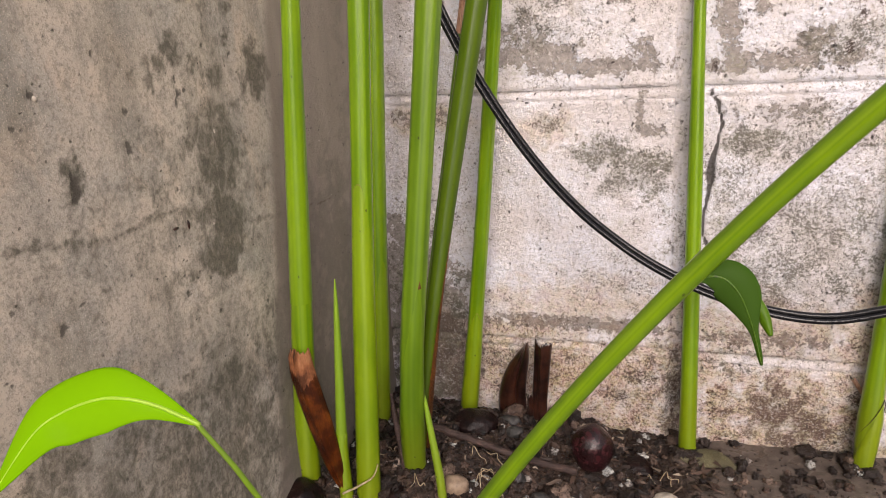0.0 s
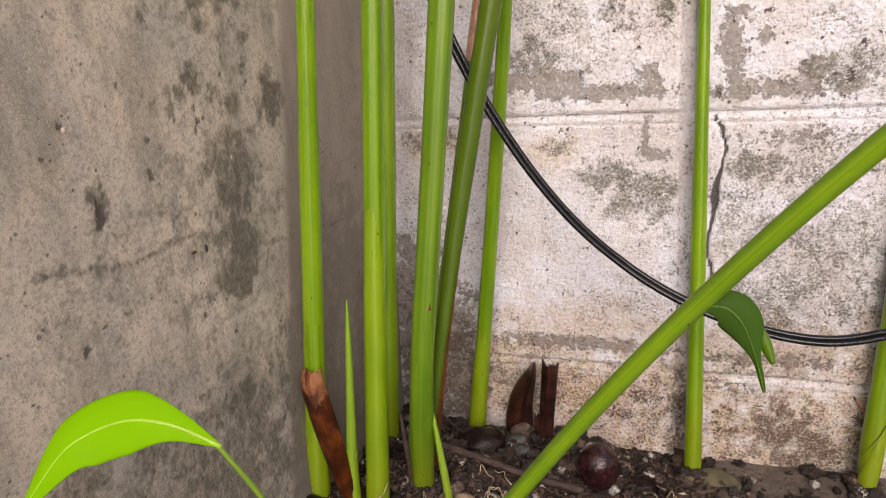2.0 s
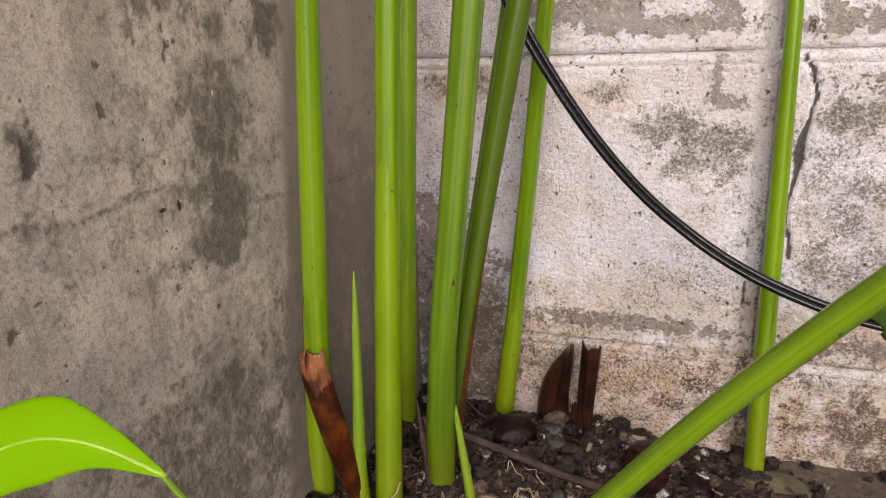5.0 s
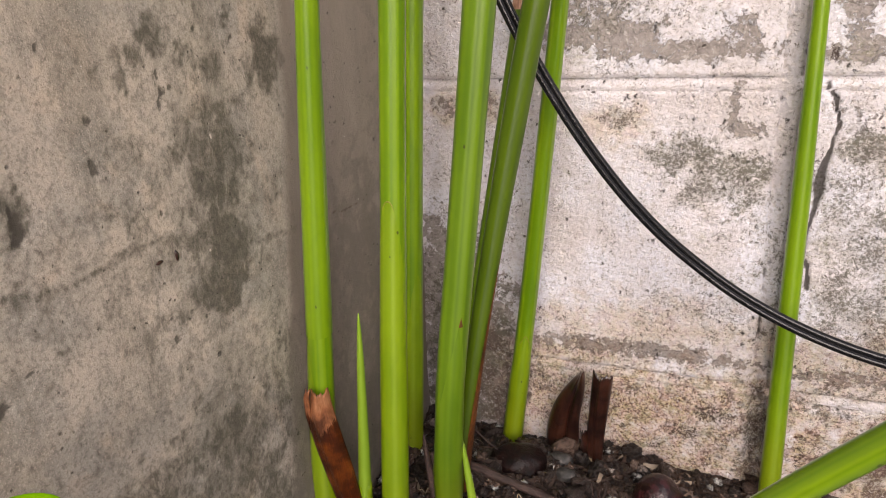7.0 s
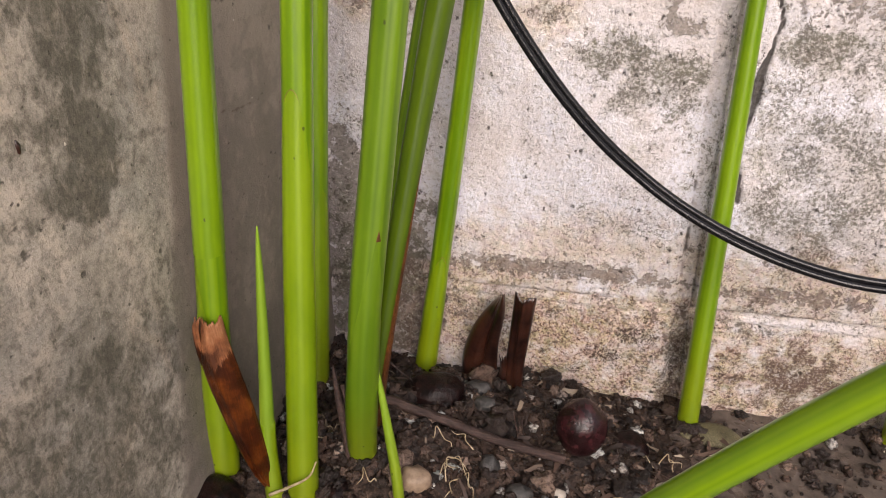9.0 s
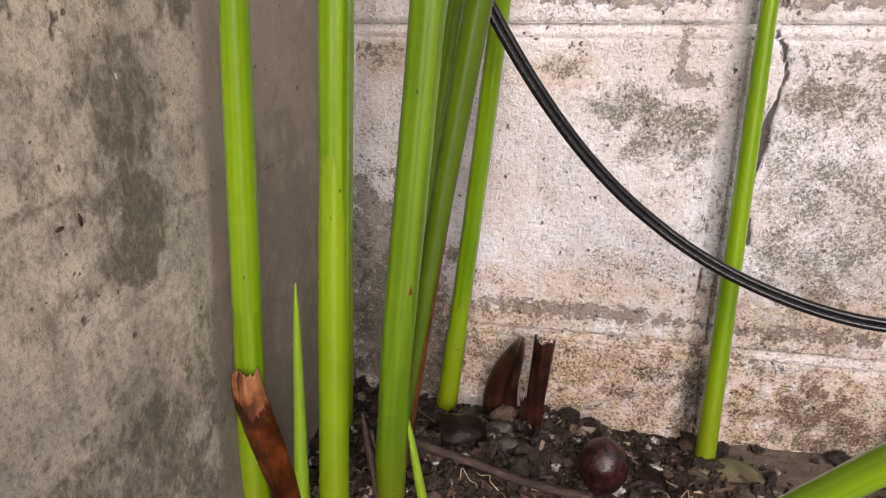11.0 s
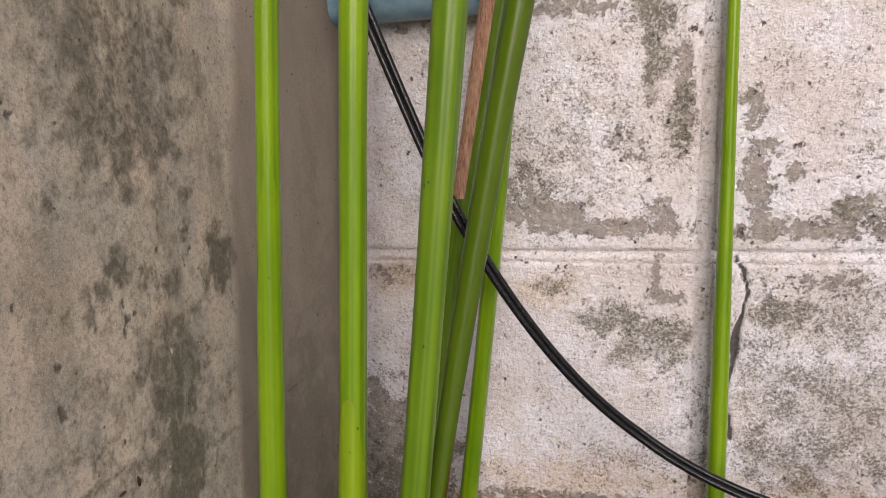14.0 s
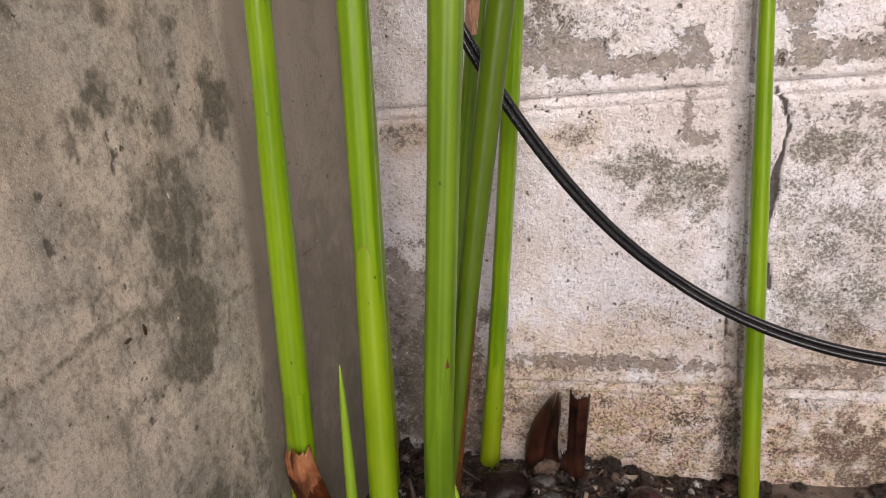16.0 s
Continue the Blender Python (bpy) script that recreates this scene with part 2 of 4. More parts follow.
def mat_fibre(name, dark, mid, light, rough=0.6, along=(1, 1, 0.06), streak=0.5):
    m = Nodes(name)
    s = m.noise(m.pos(along, True), 1100, 5, 0.65)
    b = m.noise(m.pos(), 70, 5, 0.6)
    col = m.ramp(m.math("ADD", m.math("MULTIPLY", s, streak), m.math("MULTIPLY", b, 1 - streak)), [(0.32, dark), (0.5, mid), (0.68, light)])
    return m.done(col, rough, m.bump(s, 0.0012, 0.8), 0.4)


def mat_soil():
    m = Nodes("damp_dark_soil")
    p = m.pos()
    a, b, c = m.noise(p, 30, 5, 0.6), m.noise(p, 180, 7, 0.7), m.noise(p, 700, 3, 0.6)
    col = m.ramp(b, [(0.36, (0.0075, 0.0045, 0.0030)), (0.5, (0.0495, 0.0300, 0.0218)), (0.66, (0.1575, 0.1020, 0.0750)), (0.8, (0.3450, 0.2550, 0.1950))])
    col = m.mix(m.math("MULTIPLY", m.step(a, 0.45, 0.66), 0.5), col, (0.095, 0.071, 0.058))
    wet = m.step(m.noise(p, 55, 3, 0.5), 0.46, 0.60)
    rough = m.math("SUBTRACT", 0.75, m.math("MULTIPLY", wet, 0.5))
    # a film of fine wet mud away from the clump
    place = m.add("ShaderNodeSeparateXYZ")
    m.put(p, place.inputs[0])
    mud = m.step(m.math("ADD", place.outputs["X"], m.math("MULTIPLY", m.math("SUBTRACT", a, 0.5), 0.12)), 0.235, 0.275)
    mud = m.math("MULTIPLY", mud, m.math("SUBTRACT", 1.0, m.step(m.math("ADD", place.outputs["X"], m.math("MULTIPLY", a, 0.4)), 0.55, 0.85)))
    col = m.mix(m.math("MULTIPLY", mud, 0.85), col, m.ramp(b, [(0.35, (0.105, 0.083, 0.068)), (0.65, (0.165, 0.132, 0.110))]))
    rough = m.math("SUBTRACT", rough, m.math("MULTIPLY", mud, 0.12))
    return m.done(col, rough, m.bump(m.math("MULTIPLY", m.math("ADD", b, m.math("MULTIPLY", c, 0.4)), m.math("SUBTRACT", 1.0, m.math("MULTIPLY", mud, 0.75))), 0.004, 1.0), 0.4)


def mat_clod():
    m = Nodes("soil_crumbs_and_grit")
    r = m.add("ShaderNodeNewGeometry").outputs["Random Per Island"]
    col = m.ramp(r, [(0.0, (0.0081, 0.0047, 0.0034)), (0.45, (0.0351, 0.0216, 0.0155)), (0.76, (0.1148, 0.0729, 0.0540)), (0.91, (0.2970, 0.2093, 0.1620)), (0.972, (0.6000, 0.6000, 0.5670))])
    n = m.noise(m.pos(), 420, 5, 0.65)
    col = m.mix(m.math("MULTIPLY", m.step(n, 0.42, 0.66), 0.8), col, (0.036, 0.022, 0.018))
    return m.done(col, m.math("SUBTRACT", 0.46, m.math("MULTIPLY", r, 0.34)), m.bump(n, 0.0025, 1.0), 0.5)


def mat_plain(name, a, b, scale, rough, spec=0.5, bump=0.0006, **more):
    m = Nodes(name)
    n = m.noise(m.pos(), scale, 6, 0.62)
    return m.done(m.mix(m.step(n, 0.35, 0.65), a, b), rough, m.bump(n, bump, 0.8), spec, **more)


def mat_torn_husk():
    m = Nodes("torn_brown_husk")
    s = m.noise(m.pos((1, 1, 0.05), True), 1300, 5, 0.65)
    b = m.noise(m.pos(), 60, 5, 0.6)
    f = m.math("ADD", m.math("MULTIPLY", s, 0.22), m.math("MULTIPLY", b, 0.78))
    body = m.ramp(f, [(0.36, (0.018, 0.004, 0.001)), (0.5, (0.050, 0.0105, 0.002)), (0.66, (0.16, 0.042, 0.006))])
    pale = m.ramp(f, [(0.36, (0.08, 0.028, 0.013)), (0.5, (0.27, 0.105, 0.045)), (0.66, (0.46, 0.22, 0.11))])
    height = m.add("ShaderNodeSeparateXYZ")
    m.put(m.pos((1, 1, 1), True), height.inputs[0])
    # the pale torn triangle at the top
    wedge = m.math("MULTIPLY", m.math("ABSOLUTE", m.math("SUBTRACT", height.outputs["X"], 0.0190)), 1.3)
    top = m.math("ADD", m.math("SUBTRACT", height.outputs["Z"], wedge), m.math("MULTIPLY", m.math("SUBTRACT", s, 0.5), 0.012))
    top = m.step(top, 0.0835, 0.0865)
    return m.done(m.mix(top, body, pale), 0.42, m.bump(s, 0.0006, 0.6), 0.2, Coat_Weight=0.18, Coat_Roughness=0.18)


WHITEWASH = mat_painted_block()
RENDER = mat_cement_render()
GREEN = mat_green("bright_green_stalk", (0.092, 0.190, 0.001), (0.188, 0.312, 0.003), 0.25)
DEEP_GREEN = mat_green("deep_green_stalk", (0.042, 0.080, 0.003), (0.078, 0.126, 0.006), 0.34, 0.5)
MID_GREEN = mat_green("mid_green_stalk", (0.066, 0.138, 0.003), (0.135, 0.232, 0.008), 0.25, 0.72)
RIM = mat_plain("browned_sheath_edge", (0.16, 0.19, 0.02), (0.24, 0.20, 0.04), 300, 0.5)
PALE_GREEN = mat_green("pale_green_sheath", (0.125, 0.222, 0.001), (0.212, 0.318, 0.004), 0.28)
SHOOT_GREEN = mat_green("pale_young_shoot", (0.20, 0.33, 0.02), (0.29, 0.43, 0.05), 0.4, 0.5)
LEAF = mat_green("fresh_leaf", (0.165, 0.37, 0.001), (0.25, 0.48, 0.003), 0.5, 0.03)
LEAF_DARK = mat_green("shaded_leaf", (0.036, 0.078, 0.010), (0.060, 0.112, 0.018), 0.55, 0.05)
MIDRIB = mat_plain("leaf_midrib", (0.27, 0.48, 0.02), (0.34, 0.54, 0.04), 200, 0.5)
DARK_HUSK = mat_plain("dark_glossy_husk", (0.008, 0.003, 0.0025), (0.050, 0.017, 0.010), 75, 0.30, 0.5, 0.0009, Coat_Weight=0.4, Coat_Roughness=0.2)
RUST = mat_fibre("rust_brown_sheath", (0.025, 0.010, 0.004), (0.105, 0.034, 0.008), (0.27, 0.10, 0.022), 0.5)
HUSK = mat_torn_husk()
STRAW = mat_fibre("straw_pink_sheath", (0.13, 0.060, 0.035), (0.45, 0.25, 0.165), (0.64, 0.43, 0.32), 0.6, (1, 1, 0.03), 0.75)
TWIG = mat_fibre("purple_brown_twig", (0.014, 0.007, 0.006), (0.05, 0.029, 0.024), (0.15, 0.095, 0.078), 0.5, (0.06, 1, 1))
BULB = mat_plain("dark_red_bulb_skin", (0.007, 0.0025, 0.003), (0.040, 0.010, 0.012), 220, 0.26, 0.5, 0.0010)
KNOB = mat_plain("dark_rhizome_skin", (0.003, 0.002, 0.002), (0.016, 0.006, 0.005), 260, 0.30, 0.25, 0.0016)
SOIL, CLOD = mat_soil(), mat_clod()
STONE = mat_plain("tan_pebble", (0.22, 0.15, 0.10), (0.36, 0.26, 0.18), 160, 0.55)
PALE_STONE = mat_plain("pale_pebble", (0.38, 0.33, 0.27), (0.55, 0.49, 0.42), 160, 0.6)
SLATE = mat_plain("grey_pebble", (0.022, 0.021, 0.020), (0.075, 0.068, 0.062), 200, 0.5, 0.5, 0.0015)
ROOT = mat_plain("cream_root", (0.30, 0.22, 0.12), (0.52, 0.43, 0.29), 300, 0.6)
CABLE = mat_plain("black_cable_jacket", (0.005, 0.005, 0.006), (0.011, 0.011, 0.013), 500, 0.24, 0.4, 0.0003)
PIPE = mat_plain("blue_grey_pipe", (0.10, 0.20, 0.29), (0.20, 0.31, 0.39), 60, 0.42)
CEMENT = mat_plain("grey_cement_smear", (0.20, 0.19, 0.17), (0.36, 0.34, 0.31), 140, 0.85, 0.3, 0.002)
DRY_LEAF = mat_fibre("pale_dead_leaf", (0.035, 0.030, 0.015), (0.115, 0.10, 0.052), (0.26, 0.23, 0.14), 0.35)


# ---- mesh helpers ----
def mesh_of(name, verts, faces, mat, smooth=True):
    me = bpy.data.meshes.new(name)
    me.from_pydata([tuple(map(float, v)) for v in verts], [], faces)
    me.materials.append(mat)
    if smooth:
        me.polygons.foreach_set("use_smooth", [True] * len(me.polygons))
    me.update()
    return me


def part(name, geo, material, parent, label=""):
    """One mesh object under a thing or a part, in the parent's own place."""
    ob = new(name, mesh_of(name, *geo, material))
    ob.parent = parent
    ring = {"stem": 36, "sheath": 33}.get(name)
    if ring:
        # long ribs that follow the stalk
        n = len(ob.data.vertices)
        row = np.array([fbm(np.array([3 * math.cos(j * 6.283 / ring)]), np.array([3 * math.sin(j * 6.283 / ring)]), 1.3, 4, 0.7, len(name) + n % 7)[0] for j in range(ring)])
        put_attr(ob.data, "rib", np.tile(row, n // ring + 1)[:n])
    return tagged(ob, label) if label else ob


def thing(name, label, category, place=(0, 0, 0), group="", kind=""):
    ob = new(name)
    ob.location = place
    ob.empty_display_size = 0.01
    return tagged(ob, label, category, group, kind)


def solid(name, geo, material, label, category, group="", kind="", place=(0, 0, 0)):
    ob = new(name, mesh_of(name, *geo, material))
    ob.location = place
    return tagged(ob, label, category, group, kind)


def shifted(geo, place):
    v, f = geo
    return [tuple(a - b for a, b in zip(p, place)) for p in v], f


def quads(rows, cols, wrap=False, start=0, flip=False):
    out = []
    for i in range(rows - 1):
        for j in range(cols if wrap else cols - 1):
            k = (j + 1) % cols
            q = (start + i * cols + j, start + i * cols + k, start + (i + 1) * cols + k, start + (i + 1) * cols + j)
            out.append(q[::-1] if flip else q)
    return out


def smooth_path(points, n):
    """Catmull-Rom through the points, n samples."""
    p = [Vector(a) for a in points]
    p = [p[0] * 2 - p[1], *p, p[-1] * 2 - p[-2]]
    out = []
    for i in range(n):
        s = i / (n - 1) * (len(p) - 3)
        k = min(int(s), len(p) - 4)
        t = s - k
        a, b, c, d = p[k:k + 4]
        out.append(0.5 * (2 * b + (c - a) * t + (2 * a - 5 * b + 4 * c - d) * t * t + (3 * b - a - 3 * c + d) * t ** 3))
    return out


def tube(path, radius, seg=12, profile=None, cap=True):
    """A tube round a path; radius(s) with s from 0 to 1, profile(angle, s) scales it."""
    verts, n = [], len(path)
    up = Vector((0, 0, 1)) if abs((path[-1] - path[0]).normalized().z) < 0.8 else Vector((0, -1, 0))
    for i, c in enumerate(path):
        d = (path[min(i + 1, n - 1)] - path[max(i - 1, 0)]).normalized()
        a = d.cross(up).normalized()
        b = a.cross(d).normalized()
        s = i / (n - 1)
        for j in range(seg):
            q = 2 * math.pi * j / seg
            r = radius(s) * (profile(q, s) if profile else 1)
            verts.append(c + r * (math.cos(q) * a + math.sin(q) * b))
    faces = quads(n, seg, True, 0, True)
    if cap:
        faces.append(tuple(range(seg)))
        faces.append(tuple((n - 1) * seg + j for j in range(seg))[::-1])
    return verts, faces


def strip(path, half, bend, cols=9, thick=0.0006, ragged=0.0, face=(0, -1, 0), seed=1, pleat=0.0):
    """A curled blade along a path: half(s) its half width, bend(s) the depth of its trough; it has two sides and an edge."""
    rnd = random.Random(seed)
    n, front, back = len(path), [], []
    tear = [rnd.uniform(-1, 1) * ragged for _ in range(cols)]
    for i, c in enumerate(path):
        d = (path[min(i + 1, n - 1)] - path[max(i - 1, 0)]).normalized()
        side = d.cross(Vector(face)).normalized()
        out = side.cross(d).normalized()
        s = i / (n - 1)
        for j in range(cols):
            u = 2 * j / (cols - 1) - 1
            q = c + side * half(s) * u - out * bend(s) * u * u + d * tear[j] * max(0, s - 0.8) / 0.2 + out * pleat * math.sin(7.5 * u + 2 * s)
            front.append(q)
            back.append(q - out * thick)
    k = len(front)
    faces = quads(n, cols) + quads(n, cols, False, k, True)
    ring = [j for j in range(cols)] + [i * cols + cols - 1 for i in range(1, n)] + [(n - 1) * cols + j for j in range(cols - 2, -1, -1)] + [i * cols for i in range(n - 2, 0, -1)]
    faces += [(ring[i], k + ring[i], k + ring[(i + 1) % len(ring)], ring[(i + 1) % len(ring)]) for i in range(len(ring))]
    return front + back, faces


def lump(center, size, seed, rough=0.15, rings=9, seg=14, detail=1.6):
    """An uneven rounded body."""
    off = Vector((seed * 3.7, seed * 1.9, seed * 5.3))
    verts = []
    for i in range(rings):
        a = math.pi * i / (rings - 1)
        for j in range(seg if 0 < i < rings - 1 else 1):
            q = 2 * math.pi * j / seg
            d = Vector((math.sin(a) * math.cos(q), math.sin(a) * math.sin(q), math.cos(a)))
            r = 1 + rough * noise.noise(d * detail + off)
            verts.append([c + s * x * r for c, s, x in zip(center, size, d)])
    faces = [(0, 1 + j, 1 + (j + 1) % seg) for j in range(seg)]
    faces += quads(rings - 2, seg, True, 1, True)
    last = len(verts) - 1
    base = last - seg
    faces += [(last, base + (j + 1) % seg, base + j) for j in range(seg)]
    return verts, faces


# ---- smooth value noise on arrays, for relief and stain masks ----
TABLE = np.random.RandomState(7).rand(256, 256)


def vnoise(u, v):
    iu, iv = np.floor(u).astype(int), np.floor(v).astype(int)
    fu, fv = u - iu, v - iv
    fu, fv = fu * fu * (3 - 2 * fu), fv * fv * (3 - 2 * fv)
    g = lambda a, b: TABLE[a % 256, b % 256]
    return (g(iu, iv) * (1 - fu) + g(iu + 1, iv) * fu) * (1 - fv) + (g(iu, iv + 1) * (1 - fu) + g(iu + 1, iv + 1) * fu) * fv


def fbm(u, v, scale, octaves=4, gain=0.5, shift=0.0):
    total, amp, norm = 0, 1.0, 0
    for k in range(octaves):
        total = total + amp * vnoise(u * scale * 2 ** k + shift + 17.3 * k, v * scale * 2 ** k + shift * 1.7 + 5.1 * k)
        norm += amp
        amp *= gain
    return total / norm


def spot(u, v, cu, cv, ru, rv, ragged=0.5):
    """A soft patch round (cu, cv) with an uneven outline, 0 to 1."""
    scale = 110 if min(ru, rv) > 0.007 else 380
    d = np.hypot((u - cu) / ru, (v - cv) / rv) + ragged * (fbm(u, v, scale, 4, 0.65, cu * 50) - 0.5) * 2.6
    f = np.clip((1.45 - d) / 1.1, 0, 1)
    return f * f * (3 - 2 * f)


def line(u, v, points, width):
    """A wandering line, 0 to 1."""
    wu = u + 0.004 * (fbm(u, v, 90, 3, 0.5, 3) - 0.5)
    wv = v + 0.006 * (fbm(u, v, 90, 3, 0.5, 9) - 0.5)
    best = np.full(u.shape, 9.0)
    for (a, b), (c, d) in zip(points, points[1:]):
        t = np.clip(((wu - a) * (c - a) + (wv - b) * (d - b)) / ((c - a) ** 2 + (d - b) ** 2), 0, 1)
        best = np.minimum(best, np.hypot(wu - a - t * (c - a), wv - b - t * (d - b)))
    return np.clip(1.4 - best / width, 0, 1)


def put_attr(me, name, values):
    me.attributes.new(name, "FLOAT", "POINT").data.foreach_set("value", np.ascontiguousarray(values, dtype=np.float32))


def axis(*stretches):
    """Coordinates from stretches (from, to, step)."""
    out = []
    for a, b, s in stretches:
        out += list(np.linspace(a, b, max(2, int(round(abs(b - a) / s)) + 1)))[(1 if out else 0):]
    return np.array(out)


# ---- the ground: one sheet, a low mound of damp soil round the plant ----
def ground_height(x, y):
    h = 0.028 + 0.034 * np.exp(-((x - 0.065) / 0.075) ** 2 - ((y + 0.115) / 0.085) ** 2)
    h = h + 0.022 * np.exp(-((x - 0.0) / 0.04) ** 2 - ((y + 0.20) / 0.07) ** 2)
    h = h + 0.010 * np.exp(-((x - 0.16) / 0.08) ** 2 - ((y + 0.05) / 0.05) ** 2)
    side = np.clip((x - 0.19) / 0.10, 0, 1)
    h = h + 0.0055 * side * side * (3 - 2 * side)
    rough = np.exp(-((x - 0.1) / 0.15) ** 2) * 0.88 + 0.12
    h = h + rough * 0.024 * (fbm(x, y, 45, 5, 0.55, 2) - 0.5) + 0.02 * (fbm(x, y, 9, 2, 0.5, 6) - 0.5)
    return h


def ground_at(x, y):
    return float(ground_height(np.array([x]), np.array([y]))[0])


def build_ground():
    xs = axis((-40, -2, 9), (-2, -0.02, 0.3), (-0.02, 0.5, 0.0025), (0.5, 1.5, 0.1), (1.5, 40, 9))
    ys = axis((-40, -2.5, 9), (-2.5, -0.5, 0.2), (-0.5, 0.02, 0.0025), (0.02, 2, 0.3), (2, 40, 9))
    X, Y = np.meshgrid(xs, ys)
    Z = ground_height(X, Y)
    v = np.stack([X, Y, Z], -1).reshape(-1, 3)
    return solid("ground", (v, quads(len(ys), len(xs))), SOIL, "damp dark crumbly garden soil beside two walls", "ground", kind="structure")


build_ground()


# ---- the rendered wall, in the plane x = 0 ----
def build_rendered_wall():
    ys = axis((0.09, 0.0, 0.03), (0.0, -0.44, 0.0022), (-0.44, -2.6, 0.09))
    zs = axis((-0.15, 0.04, 0.05), (0.04, 0.50, 0.0022), (0.50, 1.7, 0.1))
    Y, Z = np.meshgrid(ys, zs)
    dark, mould_and_shade = np.zeros(Y.shape), np.zeros(Y.shape)
    # stains (y, z, half width, half height, strength): high up, at mid height, low down, and faint clouds
    high = ((-0.196, 0.408, 0.008, 0.010, 0.95), (-0.200, 0.399, 0.005, 0.005, 0.7), (-0.201, 0.395, 0.009, 0.002, 0.55), (-0.170, 0.401, 0.0045, 0.007, 0.9),
            (-0.227, 0.415, 0.003, 0.003, 0.75), (-0.218, 0.415, 0.002, 0.0025, 0.7), (-0.166, 0.364, 0.004, 0.005, 0.9), (-0.183, 0.366, 0.003, 0.008, 0.55),
            (-0.140, 0.357, 0.0045, 0.0055, 0.8), (-0.143, 0.340, 0.013, 0.012, 1.0), (-0.155, 0.336, 0.005, 0.008, 0.75), (-0.213, 0.361, 0.007, 0.008, 0.9),
            (-0.223, 0.356, 0.008, 0.005, 0.85), (-0.231, 0.358, 0.004, 0.002, 0.7), (-0.197, 0.352, 0.008, 0.006, 0.75), (-0.182, 0.347, 0.007, 0.008, 0.75), (-0.232, 0.348, 0.004, 0.004, 1.0))
    middle = ((-0.189, 0.321, 0.013, 0.013, 0.7), (-0.195, 0.297, 0.019, 0.024, 0.85), (-0.180, 0.306, 0.011, 0.018, 0.8), (-0.192, 0.262, 0.016, 0.022, 1.0),
              (-0.199, 0.252, 0.014, 0.016, 1.0), (-0.210, 0.254, 0.012, 0.013, 0.8), (-0.190, 0.310, 0.010, 0.024, 0.6), (-0.206, 0.275, 0.015, 0.006, 0.85), (-0.290, 0.316, 0.005, 0.011, 1.0), (-0.294, 0.290, 0.009, 0.020, 0.55))
    # the widest of these also paint shade at the wall's foot
    low = ((-0.219, 0.180, 0.014, 0.008, 0.95), (-0.237, 0.184, 0.013, 0.006, 0.8), (-0.250, 0.178, 0.010, 0.008, 0.55), (-0.269, 0.289, 0.004, 0.002, 0.6), (-0.339, 0.200, 0.020, 0.012, 0.7),
           (-0.310, 0.178, 0.030, 0.014, 0.5), (-0.275, 0.150, 0.025, 0.018, 0.55), (-0.160, 0.105, 0.030, 0.030, 0.6), (-0.200, 0.120, 0.026, 0.020, 0.55), (-0.085, 0.085, 0.050, 0.030, 0.6))
    # the lower clouds put the dimmer foot and corner into the colour
    clouds_and_shade = ((-0.201, 0.359, 0.035, 0.025, 0.32), (-0.185, 0.430, 0.045, 0.050, 0.62), (-0.205, 0.280, 0.050, 0.065, 0.48), (-0.075, 0.215, 0.050, 0.050, 0.62), (-0.294, 0.283, 0.030, 0.030, 0.34), (-0.326, 0.265, 0.020, 0.025, 0.30),
              (-0.276, 0.225, 0.035, 0.016, 0.30), (-0.170, 0.175, 0.050, 0.040, 0.50), (-0.230, 0.125, 0.080, 0.055, 0.70), (-0.290, 0.150, 0.070, 0.055, 0.62), (-0.110, 0.110, 0.060, 0.050, 0.60), (-0.050, 0.270, 0.012, 0.090, 0.4))
    for group, fray, share in ((high, 0.8, 0.92), (middle, 0.8, 0.92), (low, 0.8, 0.85), (clouds_and_shade, 0.9, 1.0)):
        for cy, cz, ry, rz, f in group:
            mould_and_shade = np.maximum(mould_and_shade, share * f * spot(Y, Z, cy, cz, ry * 1.1, rz * 1.1, fray))
    mould_and_shade = np.maximum(mould_and_shade, 0.62 * line(Y, Z, [(-0.33, 0.296), (-0.275, 0.285), (-0.258, 0.283), (-0.247, 0.286), (-0.230, 0.282), (-0.199, 0.273), (-0.169, 0.257), (-0.138, 0.253)], 0.0022))
    mould_and_shade = np.maximum(mould_and_shade, 0.55 * line(Y, Z, [(-0.300, 0.196), (-0.268, 0.192), (-0.248, 0.187), (-0.221, 0.183), (-0.205, 0.184)], 0.0022))
    for cy, cz, ry, rz in ((-0.3005, 0.352, 0.0028, 0.0032), (-0.252, 0.337, 0.0022, 0.003), (-0.2545, 0.321, 0.002, 0.005), (-0.264, 0.365, 0.0016, 0.0016), (-0.248, 0.425, 0.002, 0.002), (-0.208, 0.378, 0.0016, 0.0018),
                           (-0.187, 0.361, 0.002, 0.002), (-0.164, 0.354, 0.002, 0.002), (-0.214, 0.347, 0.0016, 0.003), (-0.213, 0.341, 0.002, 0.003), (-0.215, 0.336, 0.0012, 0.003),
                           (-0.235, 0.239, 0.0024, 0.002), (-0.236, 0.249, 0.002, 0.002), (-0.313, 0.256, 0.0026, 0.003), (-0.301, 0.262, 0.003, 0.002), (-0.305, 0.316, 0.002, 0.002),
                           (-0.290, 0.312, 0.003, 0.009), (-0.223, 0.246, 0.002, 0.002), (-0.215, 0.240, 0.0022, 0.0022)):
        dark = np.maximum(dark, spot(Y, Z, cy, cz, ry, rz, 0.6))
    dark = np.maximum(dark, 0.75 * line(Y, Z, [(-0.134, 0.253), (-0.091, 0.244), (-0.070, 0.243), (-0.048, 0.236)], 0.0007))
